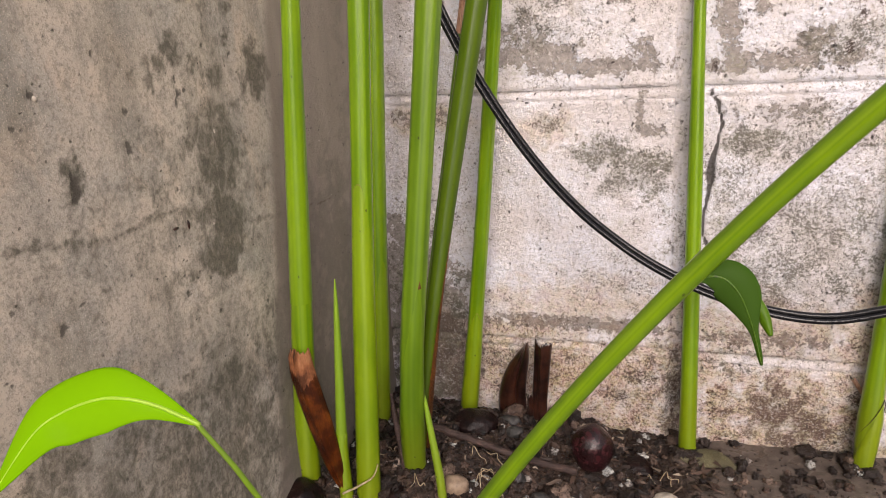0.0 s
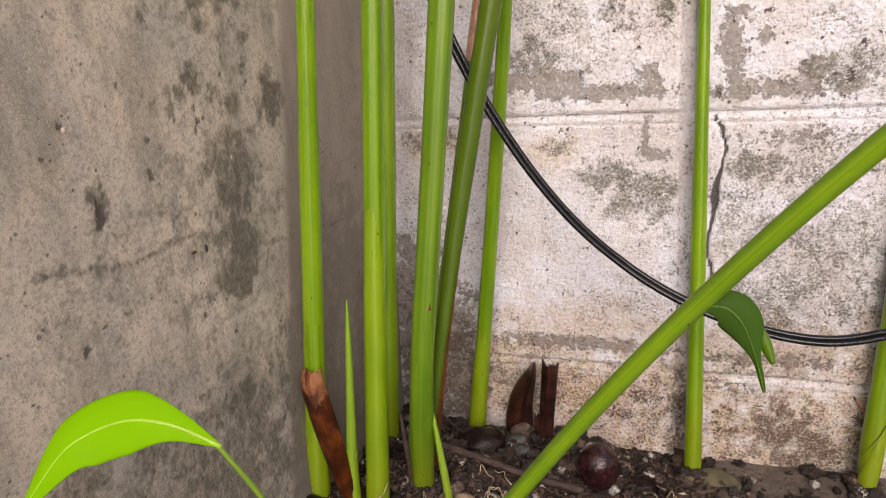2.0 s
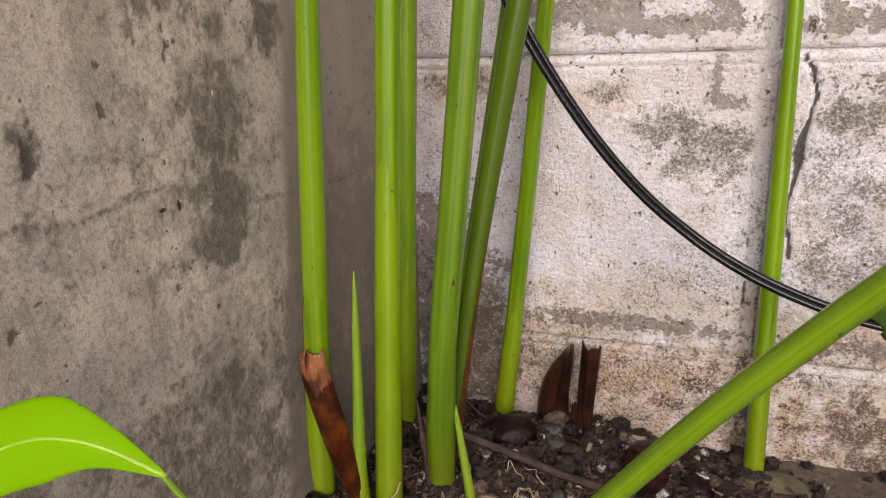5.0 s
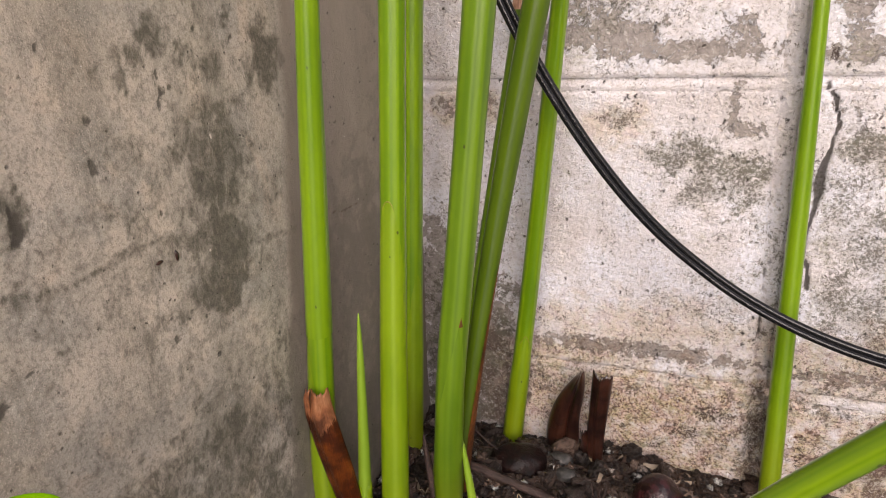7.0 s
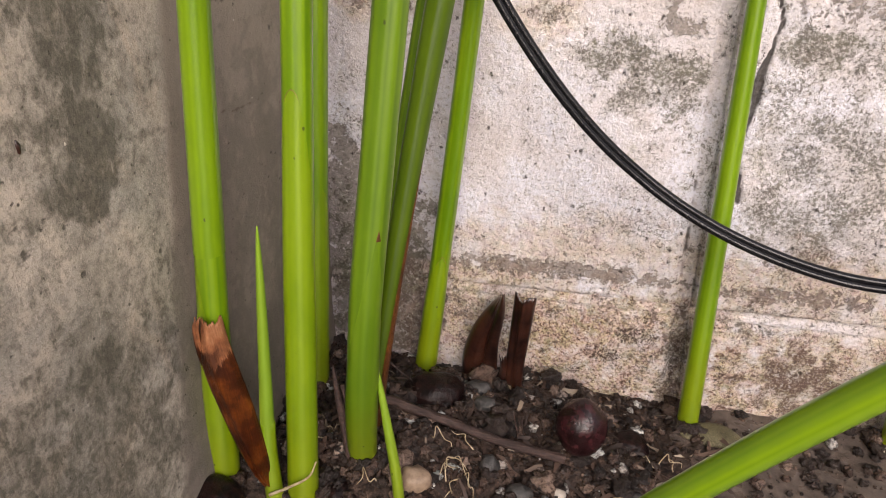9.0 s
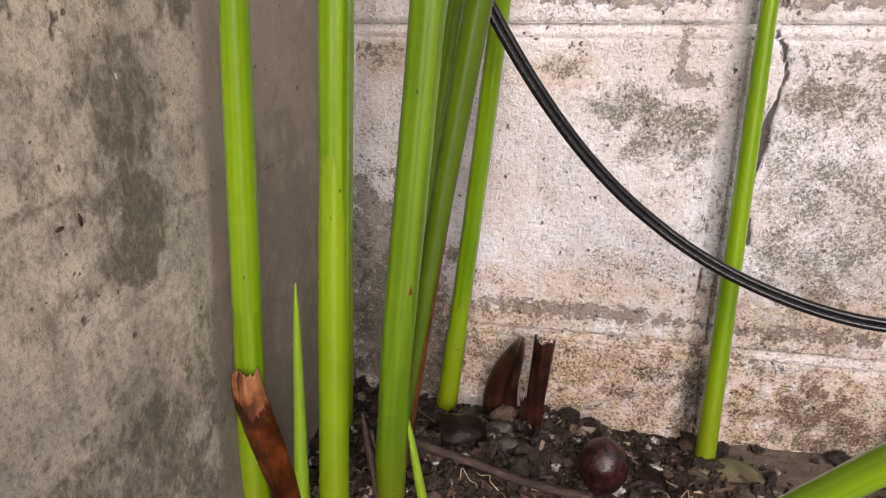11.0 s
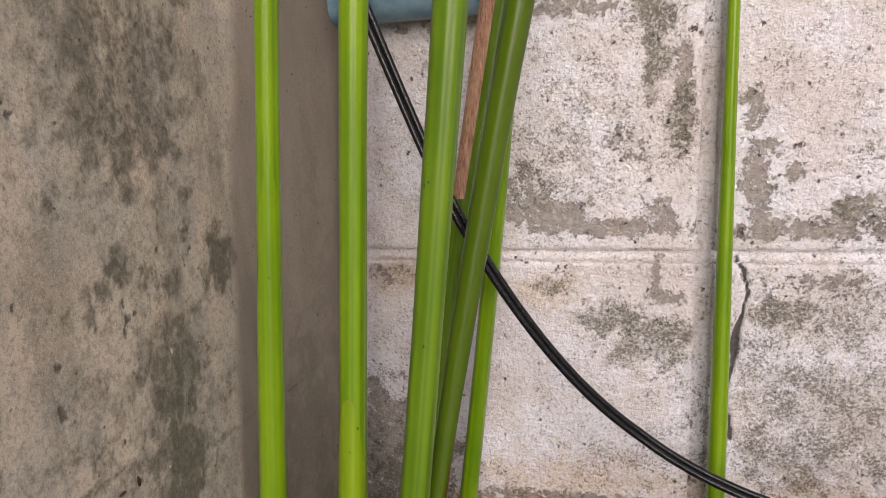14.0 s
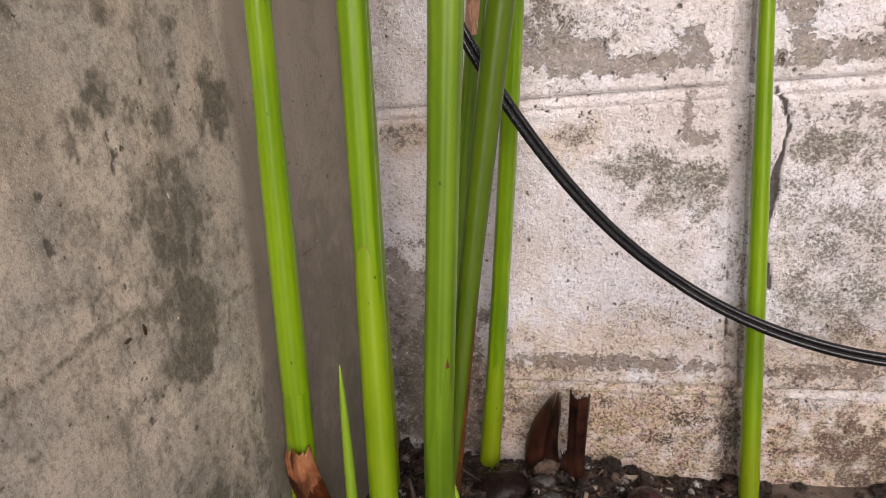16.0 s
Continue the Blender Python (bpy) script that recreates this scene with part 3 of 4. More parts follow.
    x = 0.0012 * (fbm(Y, Z, 28, 5, 0.5, 4) - 0.5) + 0.004 * (fbm(Y, Z, 6, 2, 0.5, 8) - 0.5) - 0.0008 * dark
    # the render thickens towards the corner, more so higher up
    k = np.clip((Y + 0.115) / 0.10, 0, 1)
    x = x + k * k * (3 - 2 * k) * np.clip(0.004 + 0.058 * (Z - 0.08), 0.0035, 0.030)
    front = np.stack([x, Y, Z], -1).reshape(-1, 3)
    back = front.copy()
    back[:, 0] = -0.10
    n = len(front)
    rows, cols = len(zs), len(ys)
    ring = [j for j in range(cols)] + [i * cols + cols - 1 for i in range(1, rows)] + [(rows - 1) * cols + j for j in range(cols - 2, -1, -1)] + [i * cols for i in range(rows - 2, 0, -1)]
    sides = [(ring[i], n + i, n + (i + 1) % len(ring), ring[(i + 1) % len(ring)]) for i in range(len(ring))]
    verts = np.concatenate([front, back[ring]])
    me = mesh_of("wall_west", verts, quads(rows, cols, flip=True) + sides + [tuple(n + i for i in range(len(ring)))], RENDER)
    pad = np.zeros(len(ring))
    put_attr(me, "mould_and_shade", np.concatenate([mould_and_shade.ravel(), pad]))
    put_attr(me, "dark", np.concatenate([dark.ravel(), pad]))
    # a darker, plainer band by the corner, with a slanting edge that softens upwards
    edge = -0.149 + 0.24 * (np.clip(Z, 0.05, 0.6) - 0.27) + 0.006 * (fbm(Y, Z, 40, 3, 0.5, 12) - 0.5)
    k = np.clip((Y - edge) / (0.010 + 0.020 * np.clip(Z - 0.2, 0, 0.4)), 0, 1)
    put_attr(me, "smooth", np.concatenate([(k * k * (3 - 2 * k)).ravel(), pad]))
    return tagged(new("wall_west", me), "brown-grey cement-rendered wall with dark mouldy stains, painted low shade and a hairline crack", "wall", kind="structure")


build_rendered_wall()


# ---- the block wall, in the plane y = 0: mortar bed and blocks laid in straight stacks ----
JOINT_X, COURSE, LENGTH = 0.2385, 0.20, 0.40


def wall_masks(X, Z):
    """Peeling, mould, ochre wash, dark clumps, cracks and painted corner shade over the block wall; patches as (x, z,
    half width, half height, strength).
    """
    peel, mould_and_shade, ochre, dark = (np.zeros(X.shape) for _ in range(4))
    peel_high = ((0.14, 0.327, 0.04, 0.013, 0.85), (0.185, 0.319, 0.045, 0.007, 0.85), (0.212, 0.328, 0.01, 0.014, 0.55), (0.13, 0.345, 0.016, 0.016, 0.55), (0.3, 0.318, 0.06, 0.008, 0.7),
                 (0.085, 0.441, 0.012, 0.007, 1), (0.06, 0.4425, 0.006, 0.003, 0.9), (0.266, 0.345, 0.01, 0.03, 0.75), (0.262, 0.385, 0.008, 0.02, 0.6), (0.318, 0.331, 0.012, 0.01, 0.7),
                 (0.188, 0.372, 0.012, 0.008, 0.5), (0.225, 0.4, 0.006, 0.04, 0.75), (0.16, 0.449, 0.03, 0.006, 0.8), (0.2, 0.365, 0.012, 0.01, 0.45), (0.286, 0.352, 0.006, 0.006, 0.75))
    peel_middle = ((0.211, 0.288, 0.004, 0.014, 0.7), (0.218, 0.274, 0.012, 0.005, 0.65), (0.206, 0.274, 0.006, 0.004, 0.6), (0.05, 0.285, 0.03, 0.01, 0.42), (0.31, 0.285, 0.04, 0.01, 0.5))
    # the two strongest, in the corner, add painted shade to bare plaster
    low_peel_and_shade = ((0.16, 0.121, 0.085, 0.007, 0.85), (0.3, 0.118, 0.07, 0.007, 0.6), (0.03, 0.14, 0.04, 0.065, 1.2), (0.04, 0.08, 0.045, 0.05, 1.2), (0.17, 0.07, 0.08, 0.035, 0.2),
                (0.23, 0.085, 0.05, 0.03, 0.3), (0.32, 0.12, 0.03, 0.006, 0.5))
    for cx, cz, rx, rz, f in itertools.chain(peel_high, peel_middle, low_peel_and_shade):
        peel = np.maximum(peel, f * spot(X, Z, cx, cz, rx, rz, 0.6))
    mould_high = ((0.15, 0.365, 0.045, 0.035, 0.55), (0.209, 0.425, 0.009, 0.034, 1), (0.203, 0.45, 0.012, 0.016, 1.1), (0.222, 0.385, 0.01, 0.03, 0.8), (0.175, 0.4, 0.05, 0.04, 0.35),
                  (0.33, 0.4, 0.04, 0.05, 0.25), (0.34, 0.33, 0.03, 0.02, 0.7))
    mould_middle = ((0.212, 0.248, 0.022, 0.016, 1), (0.185, 0.258, 0.022, 0.012, 0.8), (0.2, 0.235, 0.03, 0.012, 0.7), (0.146, 0.281, 0.012, 0.008, 0.7), (0.285, 0.262, 0.028, 0.012, 0.95),
                    (0.275, 0.24, 0.02, 0.03, 0.5), (0.32, 0.2, 0.08, 0.06, 0.66), (0.33, 0.265, 0.05, 0.03, 0.55), (0.3, 0.165, 0.05, 0.03, 0.7), (0.05, 0.21, 0.05, 0.04, 0.2),
                    (0.2, 0.16, 0.05, 0.03, 0.35))
    # the strongest patch paints the shade behind the stalks in the corner
    low_mould_and_shade = ((0.16, 0.085, 0.1, 0.035, 0.35), (0.205, 0.062, 0.025, 0.02, 0.45), (0.2394, 0.066, 0.01, 0.04, 1), (0.3, 0.06, 0.05, 0.03, 0.4), (0.038, 0.1, 0.038, 0.06, 1.3),
                 (0.1, 0.09, 0.03, 0.04, 0.5), (0.315, 0.056, 0.035, 0.028, 1.05), (0.29, 0.1, 0.05, 0.012, 0.6), (0.345, 0.045, 0.02, 0.03, 0.7), (0.11, 0.085, 0.06, 0.03, 0.45),
                 (0.165, 0.08, 0.05, 0.02, 0.3), (0.19, 0.04, 0.06, 0.02, 0.4), (0.36, 0.09, 0.02, 0.05, 0.3))
    for cx, cz, rx, rz, f in itertools.chain(mould_high, mould_middle, low_mould_and_shade):
        mould_and_shade = np.maximum(mould_and_shade, f * spot(X, Z, cx, cz, rx, rz, 0.8))
    ochre_middle = ((0.045, 0.285, 0.03, 0.012, 0.6), (0.145, 0.275, 0.02, 0.015, 0.5))
    ochre_low = ((0.315, 0.058, 0.065, 0.035, 1), (0.17, 0.138, 0.08, 0.022, 0.5), (0.3, 0.13, 0.07, 0.022, 0.7), (0.09, 0.07, 0.06, 0.04, 0.8), (0.16, 0.07, 0.08, 0.035, 1),
                 (0.23, 0.09, 0.08, 0.03, 0.8), (0.37, 0.1, 0.03, 0.05, 0.8), (0.1, 0.11, 0.06, 0.015, 0.8), (0.18, 0.035, 0.1, 0.022, 0.9), (0.31, 0.03, 0.1, 0.022, 0.9))
    for cx, cz, rx, rz, f in itertools.chain(ochre_middle, ochre_low):
        ochre = np.maximum(ochre, f * spot(X, Z, cx, cz, rx, rz, 0.8))
    wide = 0.0011 + 0.0022 * np.clip(1 - np.abs(Z - 0.243) / 0.022, 0, 1)
    crack = line(X, Z, [(0.2562, 0.302), (0.262, 0.293), (0.2657, 0.279), (0.263, 0.269), (0.2613, 0.2595), (0.259, 0.2463), (0.2583, 0.235), (0.2559, 0.221), (0.2545, 0.205), (0.2575, 0.190), (0.259, 0.178)], wide)
    crack = crack * np.clip(0.45 + 1.5 * fbm(X, Z, 120, 3, 0.6, 21), 0.35, 1)
    crack = np.maximum(crack, 0.85 * line(X, Z, [(0.2355, 0.205), (0.2366, 0.17), (0.2362, 0.13), (0.2372, 0.10)], 0.0009) * np.clip(2.4 * fbm(X, Z, 60, 3, 0.6, 31) - 0.3, 0, 1))
    dark_high = ((0.288, 0.367, 0.003, 0.003, 1), (0.2325, 0.431, 0.002, 0.002, 1), (0.293, 0.384, 0.0012, 0.003, 1), (0.337, 0.324, 0.003, 0.007, 1), (0.333, 0.312, 0.0025, 0.003, 1),
                 (0.343, 0.345, 0.003, 0.003, 1), (0.352, 0.35, 0.003, 0.003, 0.9), (0.258, 0.316, 0.0025, 0.006, 0.9), (0.228, 0.433, 0.003, 0.003, 1), (0.213, 0.363, 0.004, 0.004, 0.7),
                 (0.2243, 0.375, 0.004, 0.01, 0.6))
    dark_middle = ((0.258, 0.245, 0.005, 0.022, 0.62),)
    dark_low = ((0.2138, 0.0785, 0.018, 0.011, 0.8), (0.192, 0.06, 0.014, 0.008, 0.8), (0.174, 0.045, 0.008, 0.005, 0.75), (0.2385, 0.062, 0.006, 0.03, 0.72), (0.267, 0.054, 0.005, 0.02, 0.66),
                (0.2025, 0.092, 0.03, 0.008, 0.45), (0.165, 0.075, 0.02, 0.015, 0.4), (0.3, 0.09, 0.02, 0.01, 0.42), (0.285, 0.125, 0.04, 0.006, 0.42), (0.2205, 0.054, 0.006, 0.005, 0.6),
                (0.153, 0.058, 0.003, 0.003, 0.8), (0.195, 0.1, 0.01, 0.004, 0.5), (0.1012, 0.084, 0.008, 0.004, 0.6), (0.29, 0.148, 0.005, 0.004, 0.55), (0.352, 0.092, 0.006, 0.013, 0.6),
                (0.364, 0.076, 0.007, 0.01, 0.9))
    for cx, cz, rx, rz, f in itertools.chain(dark_high, dark_middle, dark_low):
        dark = np.maximum(dark, f * spot(X, Z, cx, cz, rx, rz, 0.7))
    # a clean line of lime along the lowest bed joint
    lime = 1 - 0.9 * np.exp(-((Z - 0.0985) / 0.0026) ** 2) * np.clip((X - 0.262) / 0.02, 0, 1)
    return peel * lime, mould_and_shade * lime, ochre * lime, dark * lime, crack


def masked(ob_mesh, masks, pad=0):
    for name, m in zip(("peel", "mould_and_shade", "ochre", "dark", "crack"), masks):
        put_attr(ob_mesh, name, np.concatenate([m.ravel(), np.zeros(pad)]))


def build_mortar():
    xs = axis((-0.1, 0.0, 0.05), (0.0, 0.48, 0.0025), (0.48, 2.44, 0.2))
    zs = axis((-0.2, 0.0, 0.05), (0.0, 0.50, 0.0025), (0.50, 1.7, 0.1))
    X, Z = np.meshgrid(xs, zs)
    bead = np.exp(-((np.mod(Z - 0.1 + 0.1, 0.2) - 0.0982) / 0.0021) ** 2)
    side = np.exp(-((X - JOINT_X - 0.0005) / 0.0023) ** 2)
    y = (0.0043 - 0.0039 * np.maximum(bead, side)) * np.where(np.abs(X - JOINT_X) < 0.006, 0.55, 1.0) + 0.0010 * (fbm(X, Z, 60, 4, 0.5, 1) - 0.5)
    front = np.stack([X, y, Z], -1).reshape(-1, 3)
    n, rows, cols = len(front), len(zs), len(xs)
    ring = [j for j in range(cols)] + [i * cols + cols - 1 for i in range(1, rows)] + [(rows - 1) * cols + j for j in range(cols - 2, -1, -1)] + [i * cols for i in range(rows - 2, 0, -1)]
    back = front[ring].copy()
    back[:, 1] = 0.09
    sides = [(ring[i], ring[(i + 1) % len(ring)], n + (i + 1) % len(ring), n + i) for i in range(len(ring))]
    me = mesh_of("wall_north", np.concatenate([front, back]), quads(rows, cols) + sides + [tuple(n + i for i in range(len(ring)))[::-1]], WHITEWASH)
    masked(me, wall_masks(X, Z), len(ring))
    return tagged(new("wall_north", me), "old concrete block wall with peeling whitewash and stains", "wall", kind="structure")


def build_block(x0, x1, z0, z1, step, parent, seed):
    if step < 0.01 and x1 > 0.45:
        xs = axis((x0, 0.43, step), (0.43, x1, 0.03))
    else:
        xs = np.linspace(x0, x1, max(8, int((x1 - x0) / step)))
    zs = np.linspace(z0, z1, max(8, int((z1 - z0) / step)))
    nx, nz = len(xs), len(zs)
    X, Z = np.meshgrid(xs, zs)
    masks = wall_masks(X, Z)
    edge = np.minimum(np.minimum(X - x0, x1 - X), np.minimum(Z - z0, z1 - Z))
    wear = 0.0012 + 0.0022 * fbm(X, Z, 70, 4, 0.55, seed)
    y = 0.0028 * np.clip(1 - edge / wear, 0, 1) ** 2
    y = y + 0.0012 * (fbm(X, Z, 90, 5, 0.6, 3) - 0.5) + 0.0015 * (fbm(X, Z, 12, 2, 0.5, 5) - 0.5) + 0.0026 * masks[4]
    front = np.stack([X, y, Z], -1).reshape(-1, 3)
    n = len(front)
    ring = [j for j in range(nx)] + [i * nx + nx - 1 for i in range(1, nz)] + [(nz - 1) * nx + j for j in range(nx - 2, -1, -1)] + [i * nx for i in range(nz - 2, 0, -1)]
    back = front[ring].copy()
    back[:, 1] = 0.012
    sides = [(ring[i], ring[(i + 1) % len(ring)], n + (i + 1) % len(ring), n + i) for i in range(len(ring))]
    me = mesh_of("block", np.concatenate([front, back]), quads(nz, nx) + sides, WHITEWASH)
    masked(me, masks, len(ring))
    ob = new("block", me)
    ob.parent = parent
    return ob


def build_added_low_wall():
    """A plain unseen low wall, added behind the camera to dim what stands low."""
    xs, zs = axis((-0.1, 2.44, 0.12)), axis((-0.15, 0.38, 0.06))
    profile = [(-1.15, z) for z in zs] + [(-1.155, 0.390), (-1.245, 0.390), (-1.25, 0.382), (-1.25, -0.15)]
    verts = [(x, y + 0.003 * noise.noise(Vector((x * 5, z * 5, 2))), z) for x in xs for y, z in profile]
    faces = quads(len(xs), len(profile), flip=True)
    k = len(profile)
    faces += [tuple(range(k)), tuple(len(verts) - k + i for i in range(k))[::-1]]
    return solid("wall_south", (verts, faces), CEMENT, "unseen plain low grey cement wall added to block low light", "wall", kind="structure")


build_added_low_wall()
wall_north = build_mortar()
GAP = 0.0036
for row in range(-1, 8):
    low, high = 0.1 + COURSE * (row - 1) + GAP, 0.1 + COURSE * row - GAP
    for col in range(0, 6):
        left = 0.0 if col == 0 else JOINT_X + LENGTH * (col - 1) + GAP + 0.001
        right = JOINT_X + LENGTH * col - GAP
        near = row in (0, 1, 2) and col < 2
        build_block(left, right, low, high, 0.0015 if near else 0.03, wall_north, row * 7 + col)


# ---- the stalks ----
def stalk_line(cx, cy, foot=(0.0, 0.0)):
    """A leaning line by height; foot bends it below 0.2 m."""
    def at(z):
        u = z - 0.2
        b = min(u, 0) ** 2
        return Vector((cx[0] + cx[1] * u + cx[2] * u * u + foot[0] * b, cy[0] + cy[1] * u + cy[2] * u * u + foot[1] * b, z))
    return at


def radius_of(table):
    zs, rs = zip(*table)
    return lambda z: float(np.interp(z, zs, rs)) / 2000.0


def stalk_geo(at, rad, z0, z1, crease=0.6, seg=36, step=0.010):
    """A round stalk of rolled leaf sheaths: one long overlapping edge and faint ribs."""
    n = int((z1 - z0) / step) + 2
    zs = np.linspace(z0, z1, n)
    verts = []
    for z in zs:
        c, r = at(z), rad(z)
        for j in range(seg):
            q = 2 * math.pi * j / seg
            k = ((q - crease - 0.6 * (z - 0.2)) % (2 * math.pi)) / (2 * math.pi)
            s = 1 + 0.05 * max(0, 1 - k * 4) - 0.02 * k + 0.011 * math.sin(q * 9 + 3 * z) + 0.006 * math.sin(q * 17 - 2 * z)
            s += 0.02 * noise.noise(Vector((math.cos(q), math.sin(q), z * 30)))
            verts.append((c.x + r * s * math.sin(q), c.y - r * s * math.cos(q), z))
    faces = quads(n, seg, True) + [tuple(range(seg))[::-1], tuple((n - 1) * seg + j for j in range(seg))]
    return verts, faces


def sheath_geo(at, rad, z0, tip, face, drop, grow=0.0007, arc=math.pi, power=1.3, seg=32, rows=26):
    """An outer sheath wrapped round a stalk from z0 up to a tongue-shaped tip on the side that face names (radians from -y)."""
    verts = []
    for i in range(rows):
        v = i / (rows - 1)
        for j in range(seg + 1):
            w = (2 * j / seg - 1)
            top = tip - drop * abs(w) ** power
            z = z0 + (top - z0) * v
            c, r = at(z), rad(z) + grow * (1.0 if v < 0.75 else 1.0 - 3.0 * (v - 0.75))
            q = face + w * arc
            verts.append((c.x + r * math.sin(q), c.y - r * math.cos(q), z))
    return verts, quads(rows, seg + 1)


def sheath_rim(at, rad, tip, face, drop, power, reach=0.45, grow=0.0003):
    """The thin dry rim along a sheath's tongue."""
    pts = []
    for w in np.linspace(-reach, reach, 41):
        z = tip - drop * abs(w) ** power
        c, r, q = at(z), rad(z) + grow, face + w * math.pi
        pts.append(Vector((c.x + r * math.sin(q), c.y - r * math.cos(q), z)))
    return tube(pts, lambda s: 0.00028 * math.sin(math.pi * s) + 0.00005, 6)


ROW = "stalks of one clump"
FEET = []


def stalk(label, cx, cy, diam, z0, z1, mat, crease=0.6, foot=(0.0, 0.0), name="plant_stalk"):
    at, rad = stalk_line(cx, cy, foot), radius_of(diam)
    base = at(z0)
    FEET.append((base.x, base.y, rad(z0)))
    ob = thing(name, label, "plant stalk", tuple(base), ROW)
    part("stem", shifted(stalk_geo(at, rad, z0 - 0.030, z1, crease), base), mat, ob)
    return ob, at, rad, base


# by the rendered wall, with a torn brown husk at its foot
S1, at, rad, base = stalk("bright green stalk by the rendered wall, torn brown husk below", (0.0165, 0.120, 0.03), (-0.155, 0.006, -0.03),
                          [(0.05, 16), (0.10, 15), (0.17, 13.8), (0.2, 13.3), (0.3, 11.9), (0.4, 10.3), (0.8, 8)], 0.062, 0.95, GREEN, 1.2)
part("sheath", shifted(sheath_geo(at, rad, 0.055, 0.205, -1.15, 0.135, 0.0006), base), PALE_GREEN, S1)
path = smooth_path([(0.0315, -0.158, 0.054), (0.0295, -0.166, 0.075), (0.0275, -0.170, 0.096), (0.0245, -0.172, 0.118), (0.0207, -0.173, 0.140), (0.0182, -0.172, 0.156), (0.0180, -0.170, 0.171)], 40)
husk_half = lambda s: 0.0010 + 0.0076 * math.sin(math.pi * min(1.0, 0.05 + 0.74 * s)) ** 0.9 - 0.0012 * max(0, s - 0.8) / 0.2
husk = part("husk", shifted(strip(path, husk_half, lambda s: 0.0070 * min(1, 0.4 + s), 21, 0.0007, 0.0018, (0.25, -1, 0.1), 5, 0.0005), base), HUSK, S1, "torn curled brown husk")
fpath = smooth_path([(0.0122, -0.1690, 0.138), (0.0105, -0.1700, 0.152), (0.0108, -0.1705, 0.166), (0.0122, -0.170, 0.172)], 16)
part("torn_flap", shifted(strip(fpath, lambda s: 0.0004 + 0.0022 * math.sin(math.pi * min(1, 0.12 + 0.75 * s)), lambda s: 0.0012, 7, 0.0005, 0.003, (-0.5, -1, 0.2), 9, 0.0003), base), HUSK, husk, "pale torn flap")
epath = [p + Vector((-0.96 * husk_half(i / 39), 0.0050, -0.001)) for i, p in enumerate(path) if 6 <= i <= 30]
part("rolled_edge", shifted(tube(epath, lambda s: 0.0003 + 0.0008 * math.sin(math.pi * s), 8), base), TWIG, husk, "rolled purple-grey husk edge")
part("sheath", shifted(sheath_geo(at, rad, 0.20, 0.392, 0.5, 0.16, 0.00045, math.pi, 1.6), base), GREEN, S1)

# the thick pair in the corner
S2, at, rad, base = stalk("bright green upright stalk with a pale tongue-shaped sheath", (0.057, 0.096, 0.011), (-0.148, 0.020, 0.008),
                          [(0.05, 15.5), (0.1, 14.6), (0.2, 13.6), (0.28, 12.6), (0.35, 12.2), (0.45, 12.6), (0.8, 10)], 0.060, 0.95, GREEN, 0.75)
part("sheath", shifted(sheath_geo(at, rad, 0.05, 0.276, 0.05, 0.30, 0.0006, math.pi, 2.2), base), PALE_GREEN, S2)
part("sheath_rim", shifted(sheath_rim(at, rad, 0.276, 0.05, 0.30, 2.2, 0.16), base), RIM, S2, "thin browned sheath edge")
S3, at, rad, base = stalk("slim bright green stalk standing behind a thicker one", (0.0255, 0.100, 0.0), (-0.052, 0.0, 0.0),
                          [(0.05, 13.5), (0.2, 12.8), (0.45, 12.0), (0.8, 10)], 0.050, 0.95, GREEN, -0.5)
part("sheath", shifted(sheath_geo(at, rad, 0.045, 0.19, 0.9, 0.12, 0.0006, math.pi, 1.3), base), PALE_GREEN, S3)

# the thickest, leaning slightly
S4, at, rad, base = stalk("thick bright green stalk with a close green sheath", (0.0873, 0.1359, -0.0275), (-0.1404, 0.042, 0.0368),
                          [(0.05, 14.2), (0.10, 15.6), (0.2, 15.4), (0.3, 14.6), (0.45, 15.6), (0.8, 13)], 0.060, 0.95, MID_GREEN, 0.55, (0.0, 1.15))
part("sheath", shifted(sheath_geo(at, rad, 0.05, 0.214, 0.72, 0.15, 0.0008, math.pi, 0.95), base), MID_GREEN, S4)
part("sheath_tip", shifted(sheath_geo(at, rad, 0.209, 0.2145, 0.74, 0.005, 0.0009, 0.12, 1.0, 8, 5), base), RUST, S4, "browned sheath tip")

# the dark leaning stalk with a rusty sheath edge
S5, at, rad, base = stalk("dark green leaning stalk with a rust-brown sheath edge", (0.0941, 0.1769, 0.0761), (-0.117, 0.12, 0.030),
                          [(0.05, 9), (0.2, 10.2), (0.25, 11.4), (0.3, 12.6), (0.38, 13.6), (0.45, 14.6), (0.8, 11)], 0.052, 0.95, DEEP_GREEN, -1.0, (-0.3, 1.8))
part("sheath", shifted(sheath_geo(at, rad, 0.055, 0.240, 1.35, 0.12, 0.0010, 0.60, 0.8), base), RUST, S5, "rust-brown dried sheath")

# the one close to the block wall
S6, at, rad, base = stalk("slim bright green stalk close to the block wall", (0.1002, 0.160, -0.03), (-0.0335, -0.120, 0.0),
                          [(0.03, 14), (0.06, 13.4), (0.1, 12.6), (0.2, 11.2), (0.3, 10.2), (0.4, 8.6), (0.8, 6)], 0.055, 0.9, GREEN, 0.2)
part("sheath", shifted(sheath_geo(at, rad, 0.045, 0.140, 0.35, 0.06, 0.0006, math.pi, 1.2), base), PALE_GREEN, S6)
part("sheath_rim", shifted(sheath_rim(at, rad, 0.140, 0.35, 0.06, 1.2, 0.2), base), RIM, S6, "thin browned sheath edge")

